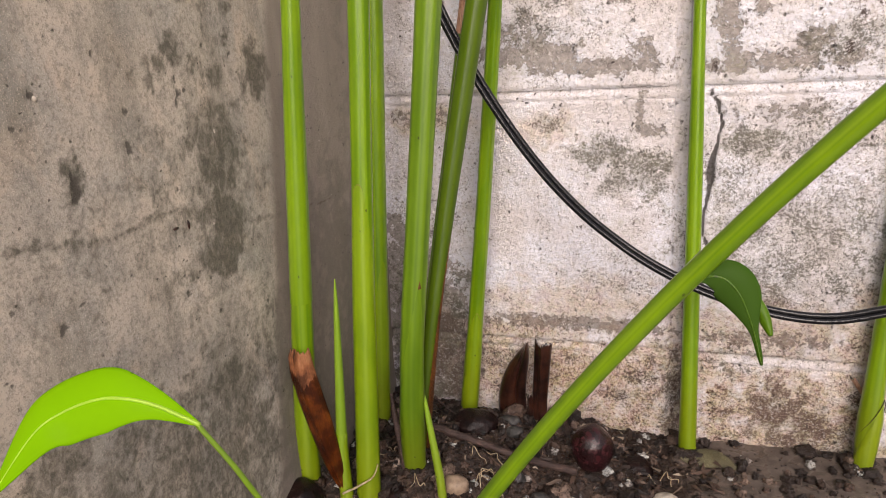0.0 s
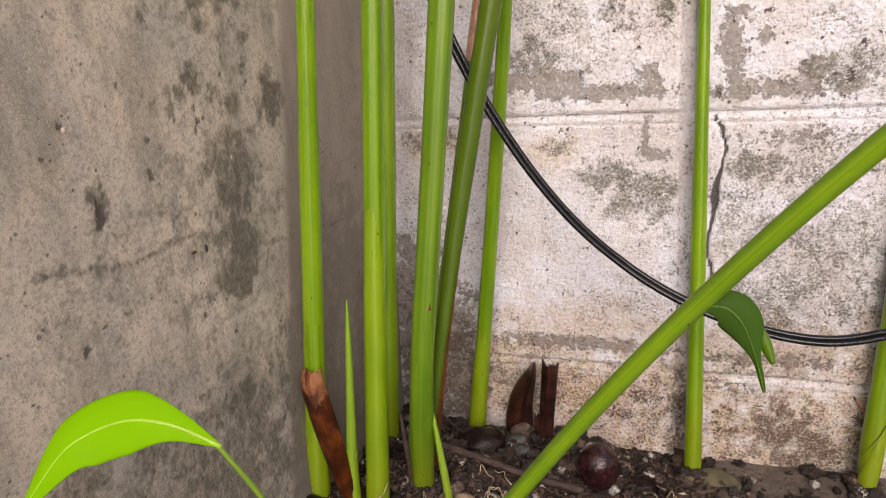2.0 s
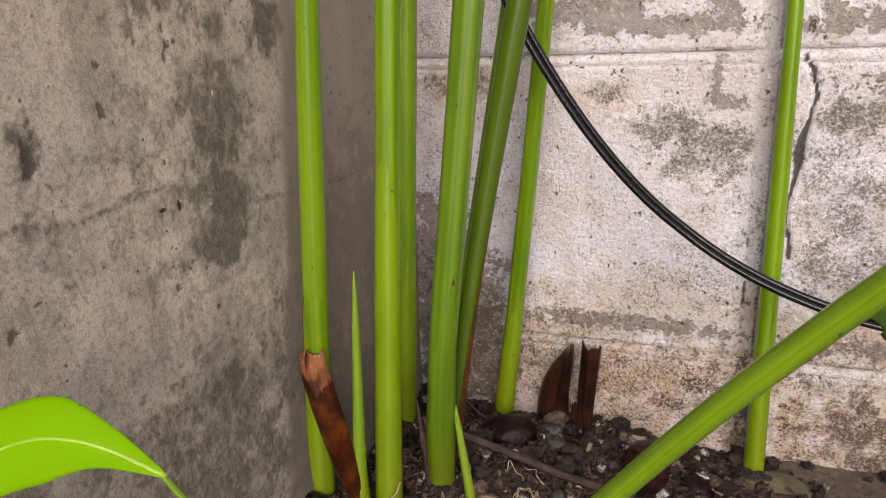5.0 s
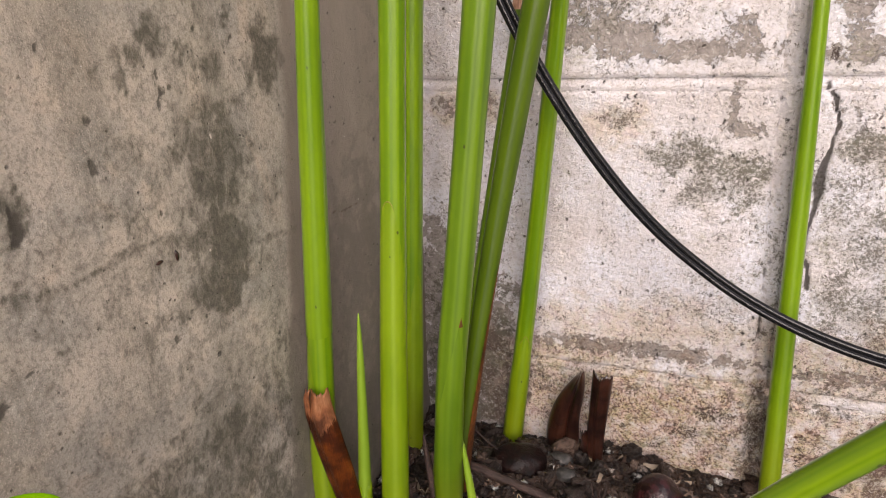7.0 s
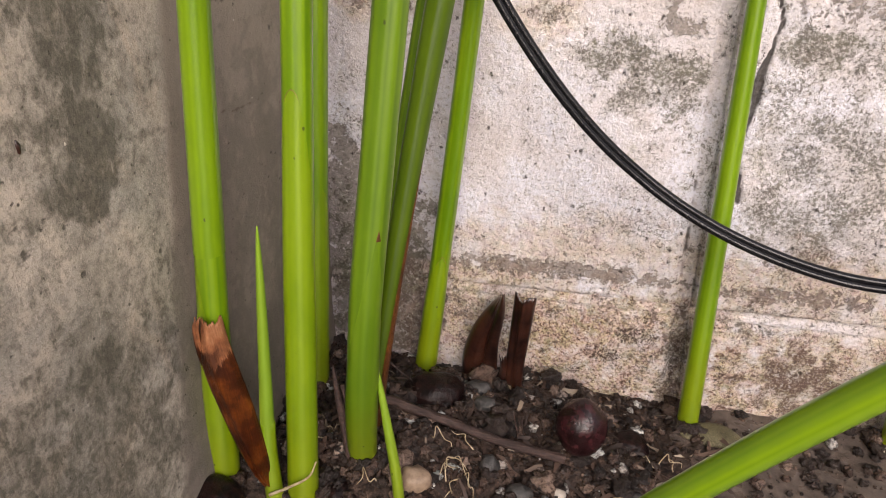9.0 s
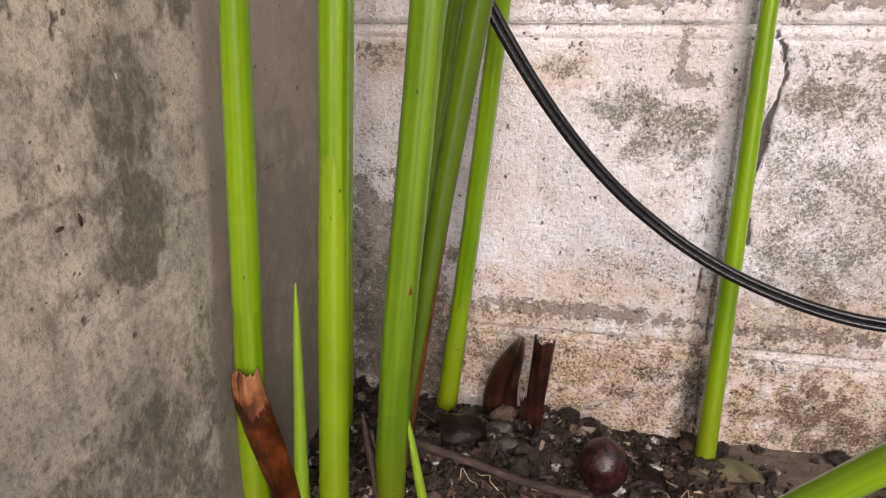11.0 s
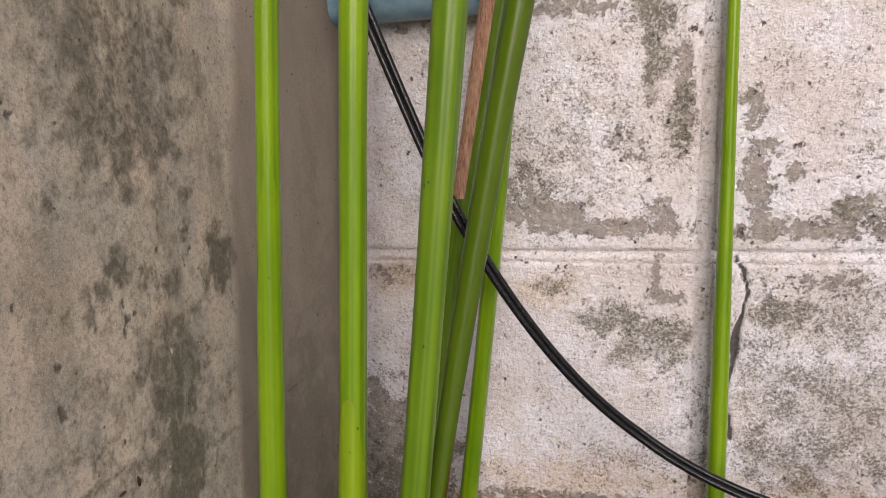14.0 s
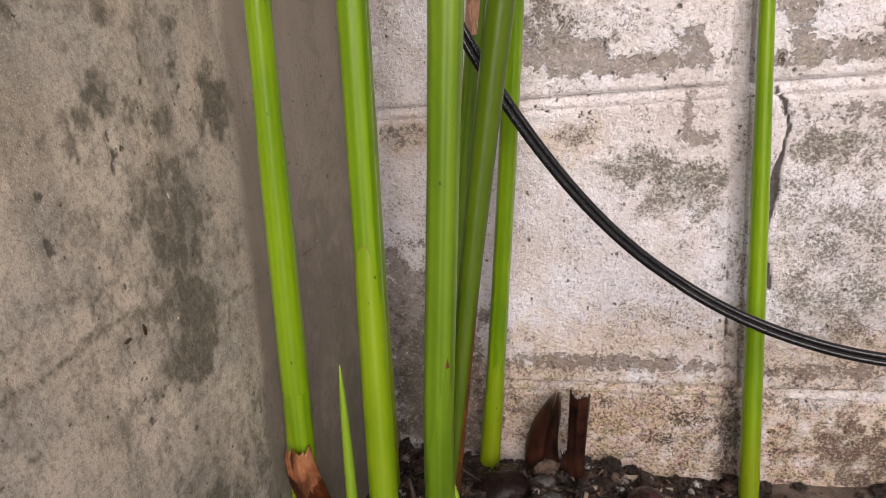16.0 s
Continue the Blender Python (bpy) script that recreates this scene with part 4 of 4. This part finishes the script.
# alone, over the upright joint
S7, at, rad, base = stalk("thin bright green stalk standing alone before the block wall", (0.249, -0.006, -0.002), (-0.017, 0.024, 0.004),
                          [(0.0, 13), (0.03, 12.4), (0.1, 11.2), (0.2, 9.8), (0.3, 8.4), (0.4, 7.2), (0.5, 6), (0.9, 4)], 0.026, 0.9, GREEN, 2.2)
part("sheath", shifted(sheath_geo(at, rad, 0.02, 0.372, -0.5, 0.10, 0.0004, math.pi, 1.6), base), GREEN, S7)

# at the far side, with a short plump sheath
S8, at, rad, base = stalk("bright green stalk with a plump split sheath at its foot", (0.374, 0.025, 0.0), (-0.012, 0.012, 0.0),
                          [(0.0, 9), (0.03, 11), (0.045, 14), (0.07, 15.5), (0.1, 13.5), (0.2, 11), (0.8, 7)], 0.040, 0.85, GREEN, 0.4)
part("sheath", shifted(sheath_geo(at, rad, 0.028, 0.088, 0.9, 0.05, 0.0012, 2.2, 1.0), base), PALE_GREEN, S8)
part("sheath_rim", shifted(sheath_rim(at, rad, 0.088, 0.9, 0.05, 1.0, 0.6, 0.0008), base), DARK_HUSK, S8, "dark browned sheath edge")

# behind the thick stalk, green below and dry above
S9, at, rad, base = stalk("thin stalk whose upper sheath has dried to straw", (0.0765, 0.168, 0.05), (-0.066, 0.13, 0.0),
                          [(0.0, 8), (0.3, 9), (0.37, 11), (0.45, 13), (0.8, 9)], 0.055, 0.9, MID_GREEN, 0.0)
part("dry_sheath", shifted(sheath_geo(at, rad, 0.350, 0.72, -1.05, 0.03, 0.0010, 1.35, 1.0), base), STRAW, S9, "dry straw-coloured sheath")


# ---- young shoots and dry remains in the soil ----
def shoot(name, points, half, mat, label, category, seg=14):
    path = smooth_path(points, 30)
    base = points[0]
    ob = thing(name, label, category, base)
    ridge = lambda q, s: 1 + 0.12 * max(0, math.cos(q - 1.2)) ** 6
    part("blade", shifted(tube(path, half, seg, ridge), base), mat, ob)
    return ob, path, base


SHOOT, path, base = shoot("plant_shoot", [(0.030, -0.158, 0.048), (0.032, -0.159, 0.09), (0.038, -0.161, 0.14), (0.044, -0.163, 0.19), (0.048, -0.165, 0.221)],
                          lambda s: 0.0046 * (1 - s) ** 0.75 + 0.0003, SHOOT_GREEN, "pale green pointed young shoot rising from soil", "plant shoot")
part("sheath", shifted(tube(path[:11], lambda s: 0.0050 - 0.0011 * s, 14), base), PALE_GREEN, SHOOT)
SHOOT2, path, base = shoot("plant_shoot", [(0.096, -0.146, 0.045), (0.094, -0.143, 0.07), (0.089, -0.138, 0.10), (0.084, -0.133, 0.13)],
                           lambda s: 0.0036 * (1 - s) ** 0.6 * (0.75 + 0.5 * s) + 0.0003, SHOOT_GREEN, "short pale green pointed shoot beside a thick stalk", "plant shoot")
SHOOT3, path, base = shoot("dry_shoot", [(0.064, -0.128, 0.050), (0.061, -0.127, 0.075), (0.057, -0.124, 0.10), (0.054, -0.120, 0.117)],
                           lambda s: 0.0030 * (1 - s) ** 0.6 + 0.0003, TWIG, "dry pinkish-brown pointed shoot between stalks", "plant shoot")


def blade_thing(name, points, half, bend, mat, label, category, cols=11, thick=0.0008, ragged=0.0, face=(0, -1, 0), seed=1, n=24, piece="blade", pleat=0.0):
    base = points[0]
    ob = thing(name, label, category, base)
    path = smooth_path(points, n)
    part(piece, shifted(strip(path, half, bend, cols, thick, ragged, face, seed, pleat), base), mat, ob)
    return ob, path, base


blade_thing("dry_husk", [(0.108, -0.022, 0.040), (0.111, -0.026, 0.062), (0.117, -0.028, 0.085), (0.124, -0.027, 0.102), (0.128, -0.026, 0.112)],
            lambda s: 0.0004 + 0.0095 * math.sin(math.pi * min(1, s * 0.74 + 0.26)) ** 1.0 * (1 - 0.5 * s), lambda s: 0.006, DARK_HUSK,
            "dark brown pointed dry husk standing in soil", "dry husk", seed=3, pleat=0.0006)
blade_thing("dry_husk", [(0.121, -0.026, 0.045), (0.123, -0.030, 0.075), (0.128, -0.031, 0.100), (0.130, -0.030, 0.116)],
            lambda s: 0.0045 * (1 - s) ** 0.6 + 0.0005, lambda s: 0.003, DARK_HUSK, "narrow dark brown dry husk standing in soil", "dry husk", seed=4)
blade_thing("dry_husk", [(0.137, -0.032, 0.040), (0.139, -0.036, 0.068), (0.142, -0.039, 0.095), (0.145, -0.042, 0.122)],
            lambda s: 0.0058 + 0.0008 * s, lambda s: 0.005, DARK_HUSK, "dark brown dry husk with a torn flat top", "dry husk", ragged=0.003, seed=6, pleat=0.0009)
blade_thing("dry_husk", [(0.130, -0.028, 0.045), (0.132, -0.033, 0.060), (0.131, -0.036, 0.072)],
            lambda s: 0.004 * (1 - s * 0.5), lambda s: 0.003, DARK_HUSK, "short curled brown husk scrap in soil", "dry husk", ragged=0.003, seed=8)

blade_thing("dry_husk", [(0.3720, -0.006, 0.074), (0.3680, -0.005, 0.082), (0.3600, -0.004, 0.094)], lambda s: 0.0022 - 0.0008 * s, lambda s: 0.001, STRAW,
            "straw-brown dry stub leaning on the block wall", "dry husk", ragged=0.001, seed=12)
blade_thing("dry_husk", [(0.1440, -0.031, 0.036), (0.1405, -0.033, 0.043), (0.1360, -0.033, 0.050)], lambda s: 0.0006 + 0.0014 * s, lambda s: 0.0006, ROOT,
            "cream dry scrap leaning on a brown husk", "dry husk", ragged=0.001, seed=13)
for points, radius in (([(0.062, -0.060, 0.080), (0.070, -0.061, 0.073), (0.079, -0.061, 0.066)], 0.0007), ([(0.060, -0.124, 0.108), (0.063, -0.126, 0.094), (0.068, -0.127, 0.076)], 0.0012),
                       ([(0.149, -0.078, 0.052), (0.147, -0.079, 0.060), (0.146, -0.080, 0.070)], 0.0006), ([(0.152, -0.078, 0.052), (0.151, -0.080, 0.062), (0.152, -0.081, 0.067)], 0.0006)):
    solid("twig", tube(smooth_path(points, 14), lambda s: radius * (1 - 0.5 * s), 8), TWIG, "thin brown dry stick poking out of soil", "twig", "loose sticks")

# fallen twig
path = smooth_path([(0.066, -0.083, 0.068), (0.088, -0.086, 0.065), (0.110, -0.088, 0.061), (0.141, -0.092, 0.056), (0.178, -0.095, 0.053)], 34)
solid("twig", tube(path, lambda s: 0.0031 - 0.0006 * s, 14, lambda q, s: 1 + 0.10 * math.sin(5 * q + 2 * s) + 0.30 * noise.noise(Vector((math.cos(q) * 2, math.sin(q) * 2, s * 14)))), TWIG,
      "purple-brown dry twig lying across soil", "twig")

# bulbs
for i, (x, y, z, a, b, c) in enumerate(((0.185, -0.070, 0.057, 0.0150, 0.0150, 0.0180), (0.091, -0.056, 0.050, 0.0205, 0.016, 0.0175), (0.004, -0.176, 0.060, 0.016, 0.016, 0.016),
                                        (0.062, -0.146, 0.046, 0.014, 0.012, 0.012), (0.214, -0.045, 0.024, 0.013, 0.012, 0.010), (0.030, -0.150, 0.044, 0.014, 0.012, 0.014))):
    solid("plant_bulb", lump((0, 0, 0), (a, b, c), i + 2, 0.16 if i else 0.09, 24, 34, 1.4), KNOB if i else BULB,
          "glossy dark red round bulb half out of the soil" if i == 0 else "dark reddish-brown rhizome knob in soil", "plant bulb", "rhizome knobs", place=(x, y, z))


# ---- foreground: the diagonal stalk with its drooping leaf, and the fresh leaf ----
def leaf_geo(path, half, fold, face, cols=13):
    return strip(path, half, lambda s: fold * half(s), cols, 0.0004, 0.0, face)


def diagonal(x):
    u = x - 0.25
    return Vector((x, -0.300 - 0.3006 * u - 0.893 * u * u, 0.2880 + 1.3194 * u - 1.5518 * u * u))


points = [diagonal(x) for x in np.linspace(0.08, 0.50, 60)]
base = tuple(points[0])
D = thing("plant_stalk", "slanting bright green stalk crossing before the wall", "plant stalk", base, ROW)
part("stem", shifted(tube(points, lambda s: 0.0038 - 0.0006 * s, 36), base), GREEN, D)
lpath = smooth_path([(0.2500, -0.2965, 0.2848), (0.2550, -0.2955, 0.2868), (0.2605, -0.2955, 0.2862), (0.2650, -0.2960, 0.2815), (0.2680, -0.2968, 0.2748), (0.2706, -0.2976, 0.2668), (0.2728, -0.2985, 0.2580)], 40)
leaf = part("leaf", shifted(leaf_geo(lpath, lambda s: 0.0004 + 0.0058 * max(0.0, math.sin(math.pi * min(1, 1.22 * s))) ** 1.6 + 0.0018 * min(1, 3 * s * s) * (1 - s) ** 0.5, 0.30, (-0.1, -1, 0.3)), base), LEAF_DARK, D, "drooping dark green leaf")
part("midrib", shifted(tube([p + Vector((0, -0.0002, 0)) for p in lpath], lambda s: 0.00035 - 0.0002 * s, 6), base), MID_GREEN, leaf)
fpath = smooth_path([(0.2672, -0.2945, 0.2825), (0.2702, -0.2948, 0.2775), (0.2728, -0.2952, 0.2722), (0.2750, -0.2958, 0.2672)], 16)
part("folded_tip", shifted(leaf_geo(fpath, lambda s: 0.0002 + 0.0020 * math.sin(math.pi * (0.10 + 0.82 * s)), 0.5, (-0.3, -1, 0.1), 7), base), MID_GREEN, leaf, "folded brighter leaf tip")

lpath = smooth_path([(0.085, -0.342, 0.2390), (0.071, -0.346, 0.2478), (0.060, -0.349, 0.2512), (0.050, -0.352, 0.2512), (0.039, -0.358, 0.2480), (0.0315, -0.3655, 0.2425), (0.0185, -0.377, 0.2235)], 48)
base = (0.14, -0.33, ground_at(0.14, -0.33) - 0.004)
F = thing("leaf_plant", "fresh lime-green arched leaf on a thin stalk", "plant leaf", base)
blade = part("leaf", shifted(leaf_geo(lpath, lambda s: 0.0007 + (0.0116 + 0.0003 * math.sin(17 * s + 1)) * math.sin(math.pi * min(1, s ** 1.2)) ** 0.9, 0.26, (0.25, -0.75, 0.62), 17), base), LEAF, F)
part("midrib", shifted(tube([p + Vector((-0.00005, 0.0001, -0.0001)) for p in lpath], lambda s: 0.00085 - 0.0006 * s, 8), base), MIDRIB, blade)
spath = smooth_path([base, (0.122, -0.333, 0.12), (0.108, -0.336, 0.185), (0.097, -0.339, 0.215), (0.083, -0.342, 0.240)], 36)
part("petiole", shifted(tube(spath, lambda s: 0.0015 - 0.0005 * s, 10), base), PALE_GREEN, F)


# ---- the cable and the pipe ----
def cable_at(x):
    """The cable's hanging curve over the wall's length."""
    u = min(x, 0.352) - 0.2
    z = 0.219 - 0.818 * u + 4.898 * u ** 2 - 17.04 * u ** 3 - 2.6 * u ** 4 + 363.8 * u ** 5
    y = -0.070 - 0.012 * min(1, max(0, (0.2 - x) / 0.09)) + 0.02 * min(1, max(0, (0.1 - x) / 0.05))
    return Vector((x, y, z + max(0, x - 0.352) * 0.25))


cpath = smooth_path([cable_at(x) for x in np.linspace(0.030, 0.62, 46)], 150)
C = thing("cable", "black twin-core plastic cable hanging in a loose curve", "cable", (0.243, -0.07, 0.191))
for side in (-1, 1):
    core = []
    for i, c in enumerate(cpath):
        d = (cpath[min(i + 1, 149)] - cpath[max(i - 1, 0)]).normalized()
        a = d.cross(Vector((0, -1, 0))).normalized()
        b = a.cross(d).normalized()
        turn = 0.35 + 0.5 * math.sin(i * 0.035)
        core.append(c + side * 0.00170 * (math.cos(turn) * a + math.sin(turn) * b))
    part("core", shifted(tube(core, lambda s: 0.00185, 12), (0.243, -0.07, 0.191)), CABLE, C)

P = thing("pipe", "blue-grey plastic water pipe with cement smears on the wall", "pipe", (0.0, -0.012, 0.462))
part("tube", shifted(tube([Vector((x, -0.012, 0.4615 + 0.02 * (x - 0.05))) for x in np.linspace(-0.02, 0.112, 14)], lambda s: 0.0145, 28), (0, -0.012, 0.462)), PIPE, P)
part("cement", shifted(lump((0.018, -0.006, 0.459), (0.016, 0.014, 0.0175), 9, 0.4, 12, 20, 2.2), (0, -0.012, 0.462)), CEMENT, P, "grey cement smear")
part("cement", shifted(lump((0.108, -0.003, 0.458), (0.012, 0.008, 0.015), 12, 0.4, 12, 20, 2.2), (0, -0.012, 0.462)), CEMENT, P, "grey cement smear")


# ---- small things stuck to the rendered wall ----
for y, z, a, b, mat, label in ((-0.190, 0.316, 0.0010, 0.0018, PALE_STONE, "white lime speck stuck on the wall"), (-0.2990, 0.3512, 0.0011, 0.0013, PALE_STONE, "pale grit grain in a wall hole"),
                               (-0.235, 0.275, 0.0022, 0.0008, DARK_HUSK, "dark sliver stuck on the wall"), (-0.225, 0.274, 0.0009, 0.0026, DARK_HUSK, "dark sliver stuck on the wall"),
                               (-0.170, 0.215, 0.0007, 0.0007, PALE_STONE, "white lime speck stuck on the wall"), (-0.205, 0.268, 0.0007, 0.0008, PALE_STONE, "white lime speck stuck on the wall")):
    solid("wall_speck", lump((0, 0, 0), (0.0009, a, b), y * 40, 0.3, 8, 10), mat, label, "speck", "specks on the wall", place=(0.0006, y, z))


# ---- stones, dead leaf, roots, crumbs ----
for i, (x, y, a, b, c, mat, label) in enumerate((
        (0.100, -0.132, 0.0095, 0.008, 0.007, STONE, "tan rounded pebble on soil"), (0.146, -0.128, 0.0105, 0.009, 0.0065, PALE_STONE, "pale rounded pebble on soil"),
        (0.176, -0.102, 0.0045, 0.004, 0.003, PALE_STONE, "small whitish pebble on soil"), (0.238, -0.085, 0.009, 0.007, 0.006, PALE_STONE, "pinkish pale stone on soil"),
        (0.126, -0.062, 0.0075, 0.005, 0.0045, SLATE, "grey pebble on soil"), (0.118, -0.045, 0.0085, 0.006, 0.006, SLATE, "dark grey stone on soil"),
        (0.135, -0.098, 0.006, 0.006, 0.007, SLATE, "dark grey stone on soil"), (0.155, -0.11, 0.008, 0.006, 0.006, SLATE, "dark grey stone on soil"),
        (0.22, -0.09, 0.005, 0.005, 0.004, SLATE, "grey pebble on soil"), (0.262, -0.105, 0.006, 0.005, 0.004, STONE, "tan rounded pebble on soil"))):
    solid("pebble", lump((0, 0, 0), (a, b, c), i + 20, 0.28, 11, 16, 1.7), mat, label, "pebble", "pebbles in the bed", place=(x, y, ground_at(x, y) + c * 0.45))

blade_thing("dead_leaf", [(0.245, -0.034, ground_at(0.245, -0.034) + 0.002), (0.258, -0.032, ground_at(0.258, -0.032) + 0.0035), (0.272, -0.033, ground_at(0.272, -0.033) + 0.0035), (0.287, -0.036, ground_at(0.287, -0.036) + 0.002)],
            lambda s: 0.0006 + 0.008 * math.sin(math.pi * s) ** 0.8, lambda s: 0.0015, DRY_LEAF, "pale olive dead leaf flat on soil", "dead leaf", face=(0, -0.3, 1), seed=2, piece="leaf_blade")

rnd = random.Random(5)
for i, (x, y, spread) in enumerate(((0.056, -0.158, 0.022), (0.112, -0.106, 0.018), (0.118, -0.112, 0.016), (0.048, -0.105, 0.014), (0.004, -0.186, 0.012),
                                    (0.205, -0.105, 0.022), (0.120, -0.118, 0.024), (0.112, -0.120, 0.018), (0.116, -0.125, 0.014), (0.124, -0.112, 0.016), (0.045, -0.118, 0.016), (0.042, -0.112, 0.014), (0.082, -0.140, 0.012), (0.008, -0.182, 0.010), (0.232, -0.060, 0.014), (0.240, -0.066, 0.010), (0.125, -0.095, 0.014), (0.222, -0.055, 0.012), (0.10, -0.10, 0.014), (0.165, -0.13, 0.018))):
    a = rnd.uniform(0, 6.28)
    pts = []
    for k in range(6):
        px, py = x + math.cos(a) * spread * k / 5 + rnd.uniform(-1, 1) * 0.002, y + math.sin(a) * spread * k / 5 + rnd.uniform(-1, 1) * 0.002
        pts.append((px, py, ground_at(px, py) + 0.0020 + 0.010 * math.sin(k / 5 * math.pi) * rnd.random()))
    solid("root", tube(smooth_path(pts, 26), lambda s: (0.0011 if i == 0 else 0.00032) * (1 - 0.7 * s) + 0.0001, 7), ROOT, "thin cream root thread on soil", "root", "root threads")


def crumbs(name, count, sizes, seed, mat, label, around=False):
    """Loose crumbs strewn over the bed, denser round the clump."""
    rnd = random.Random(seed)
    verts, faces = [], []
    for i in range(count):
        x = rnd.uniform(0.002, 0.42)
        y = -abs(rnd.gauss(0, 0.11)) - 0.002
        if y < -0.36:
            continue
        r = sizes[0] + (sizes[1] - sizes[0]) * rnd.random() ** 3
        if x > 0.23 and rnd.random() < 0.8:
            continue
        v, f = lump((x, y, ground_at(x, y) + r * 0.35), (r * rnd.uniform(0.7, 1.3), r * rnd.uniform(0.7, 1.3), r * rnd.uniform(0.6, 0.9)), i * 0.37 + seed, 0.9, 7 if r < 0.003 else 11, 8 if r < 0.003 else 15, 2.0)
        k = len(verts)
        verts += v
        faces += [tuple(k + a for a in q) for q in f]
    for fx, fy, fr in FEET if around else ():
        for k in range(26):
            a, r = rnd.uniform(0, 6.28), rnd.uniform(0.0022, 0.0055)
            d = fr + r * rnd.uniform(0.3, 1.3)
            x, y = max(0.004, fx + d * math.cos(a)), min(-0.005, fy + d * math.sin(a))
            v, f = lump((x, y, ground_at(x, y) + r * 0.5), (r * rnd.uniform(0.7, 1.3), r * rnd.uniform(0.7, 1.3), r * rnd.uniform(0.6, 0.9)), k * 0.71 + fx * 90, 0.9, 11, 15, 2.0)
            n = len(verts)
            verts += v
            faces += [tuple(n + i for i in q) for q in f]
    ob = new(name, mesh_of(name, verts, faces, mat))
    return tagged(ob, label, "soil crumbs", kind="stuff")


path = smooth_path([(0.032, -0.166, 0.064), (0.043, -0.164, 0.070), (0.054, -0.162, 0.078), (0.058, -0.160, 0.087)], 24)
solid("root", tube(path, lambda s: 0.0009 - 0.0005 * s, 8, lambda q, s: 1 + 0.25 * noise.noise(Vector((q, s * 12, 1)))), ROOT, "thick cream root lying at a stalk's foot", "root", "root threads")


def litter(count, seed):
    """Small flat scraps of dead sheath and root strewn round the clump."""
    rnd = random.Random(seed)
    verts, faces = [], []
    for i in range(count):
        x, y = rnd.uniform(0.02, 0.27), -abs(rnd.gauss(0, 0.08)) - 0.006
        a, n = rnd.uniform(0, 6.28), rnd.uniform(0.003, 0.011)
        w = rnd.uniform(0.0002, 0.0015)
        d, e = (math.cos(a), math.sin(a)), (-math.sin(a), math.cos(a))
        k = len(verts)
        for s in (-1, -0.3, 0.4, 1):
            for side in (-1, 1):
                q = w * side * (1 - 0.5 * s * s) * rnd.uniform(0.7, 1.2)
                px, py = x + d[0] * n * s + e[0] * q, y + d[1] * n * s + e[1] * q
                verts.append((px, min(py, -0.001), ground_at(px, py) + 0.0012 + rnd.uniform(0, 0.003)))
        faces += [(k + 2 * j, k + 2 * j + 1, k + 2 * j + 3, k + 2 * j + 2) for j in range(3)]
    m = Nodes("brown_litter")
    r = m.add("ShaderNodeNewGeometry").outputs["Random Per Island"]
    mat = m.done(m.ramp(r, [(0.0, (0.02, 0.011, 0.007)), (0.5, (0.055, 0.032, 0.023)), (0.84, (0.10, 0.060, 0.042)), (0.985, (0.36, 0.29, 0.21))]), 0.6)
    return tagged(new("litter", mesh_of("litter", verts, faces, mat)), "brown scraps of dead sheath and root on soil", "plant litter", kind="stuff")


litter(420, 11)
crumbs("soil_clods", 320, (0.003, 0.0085), 17, CLOD, "larger dark damp clods of soil round the stalks", True)
crumbs("soil_crumbs", 6500, (0.0005, 0.0040), 3, CLOD, "loose dark soil crumbs and grit round the stalks")
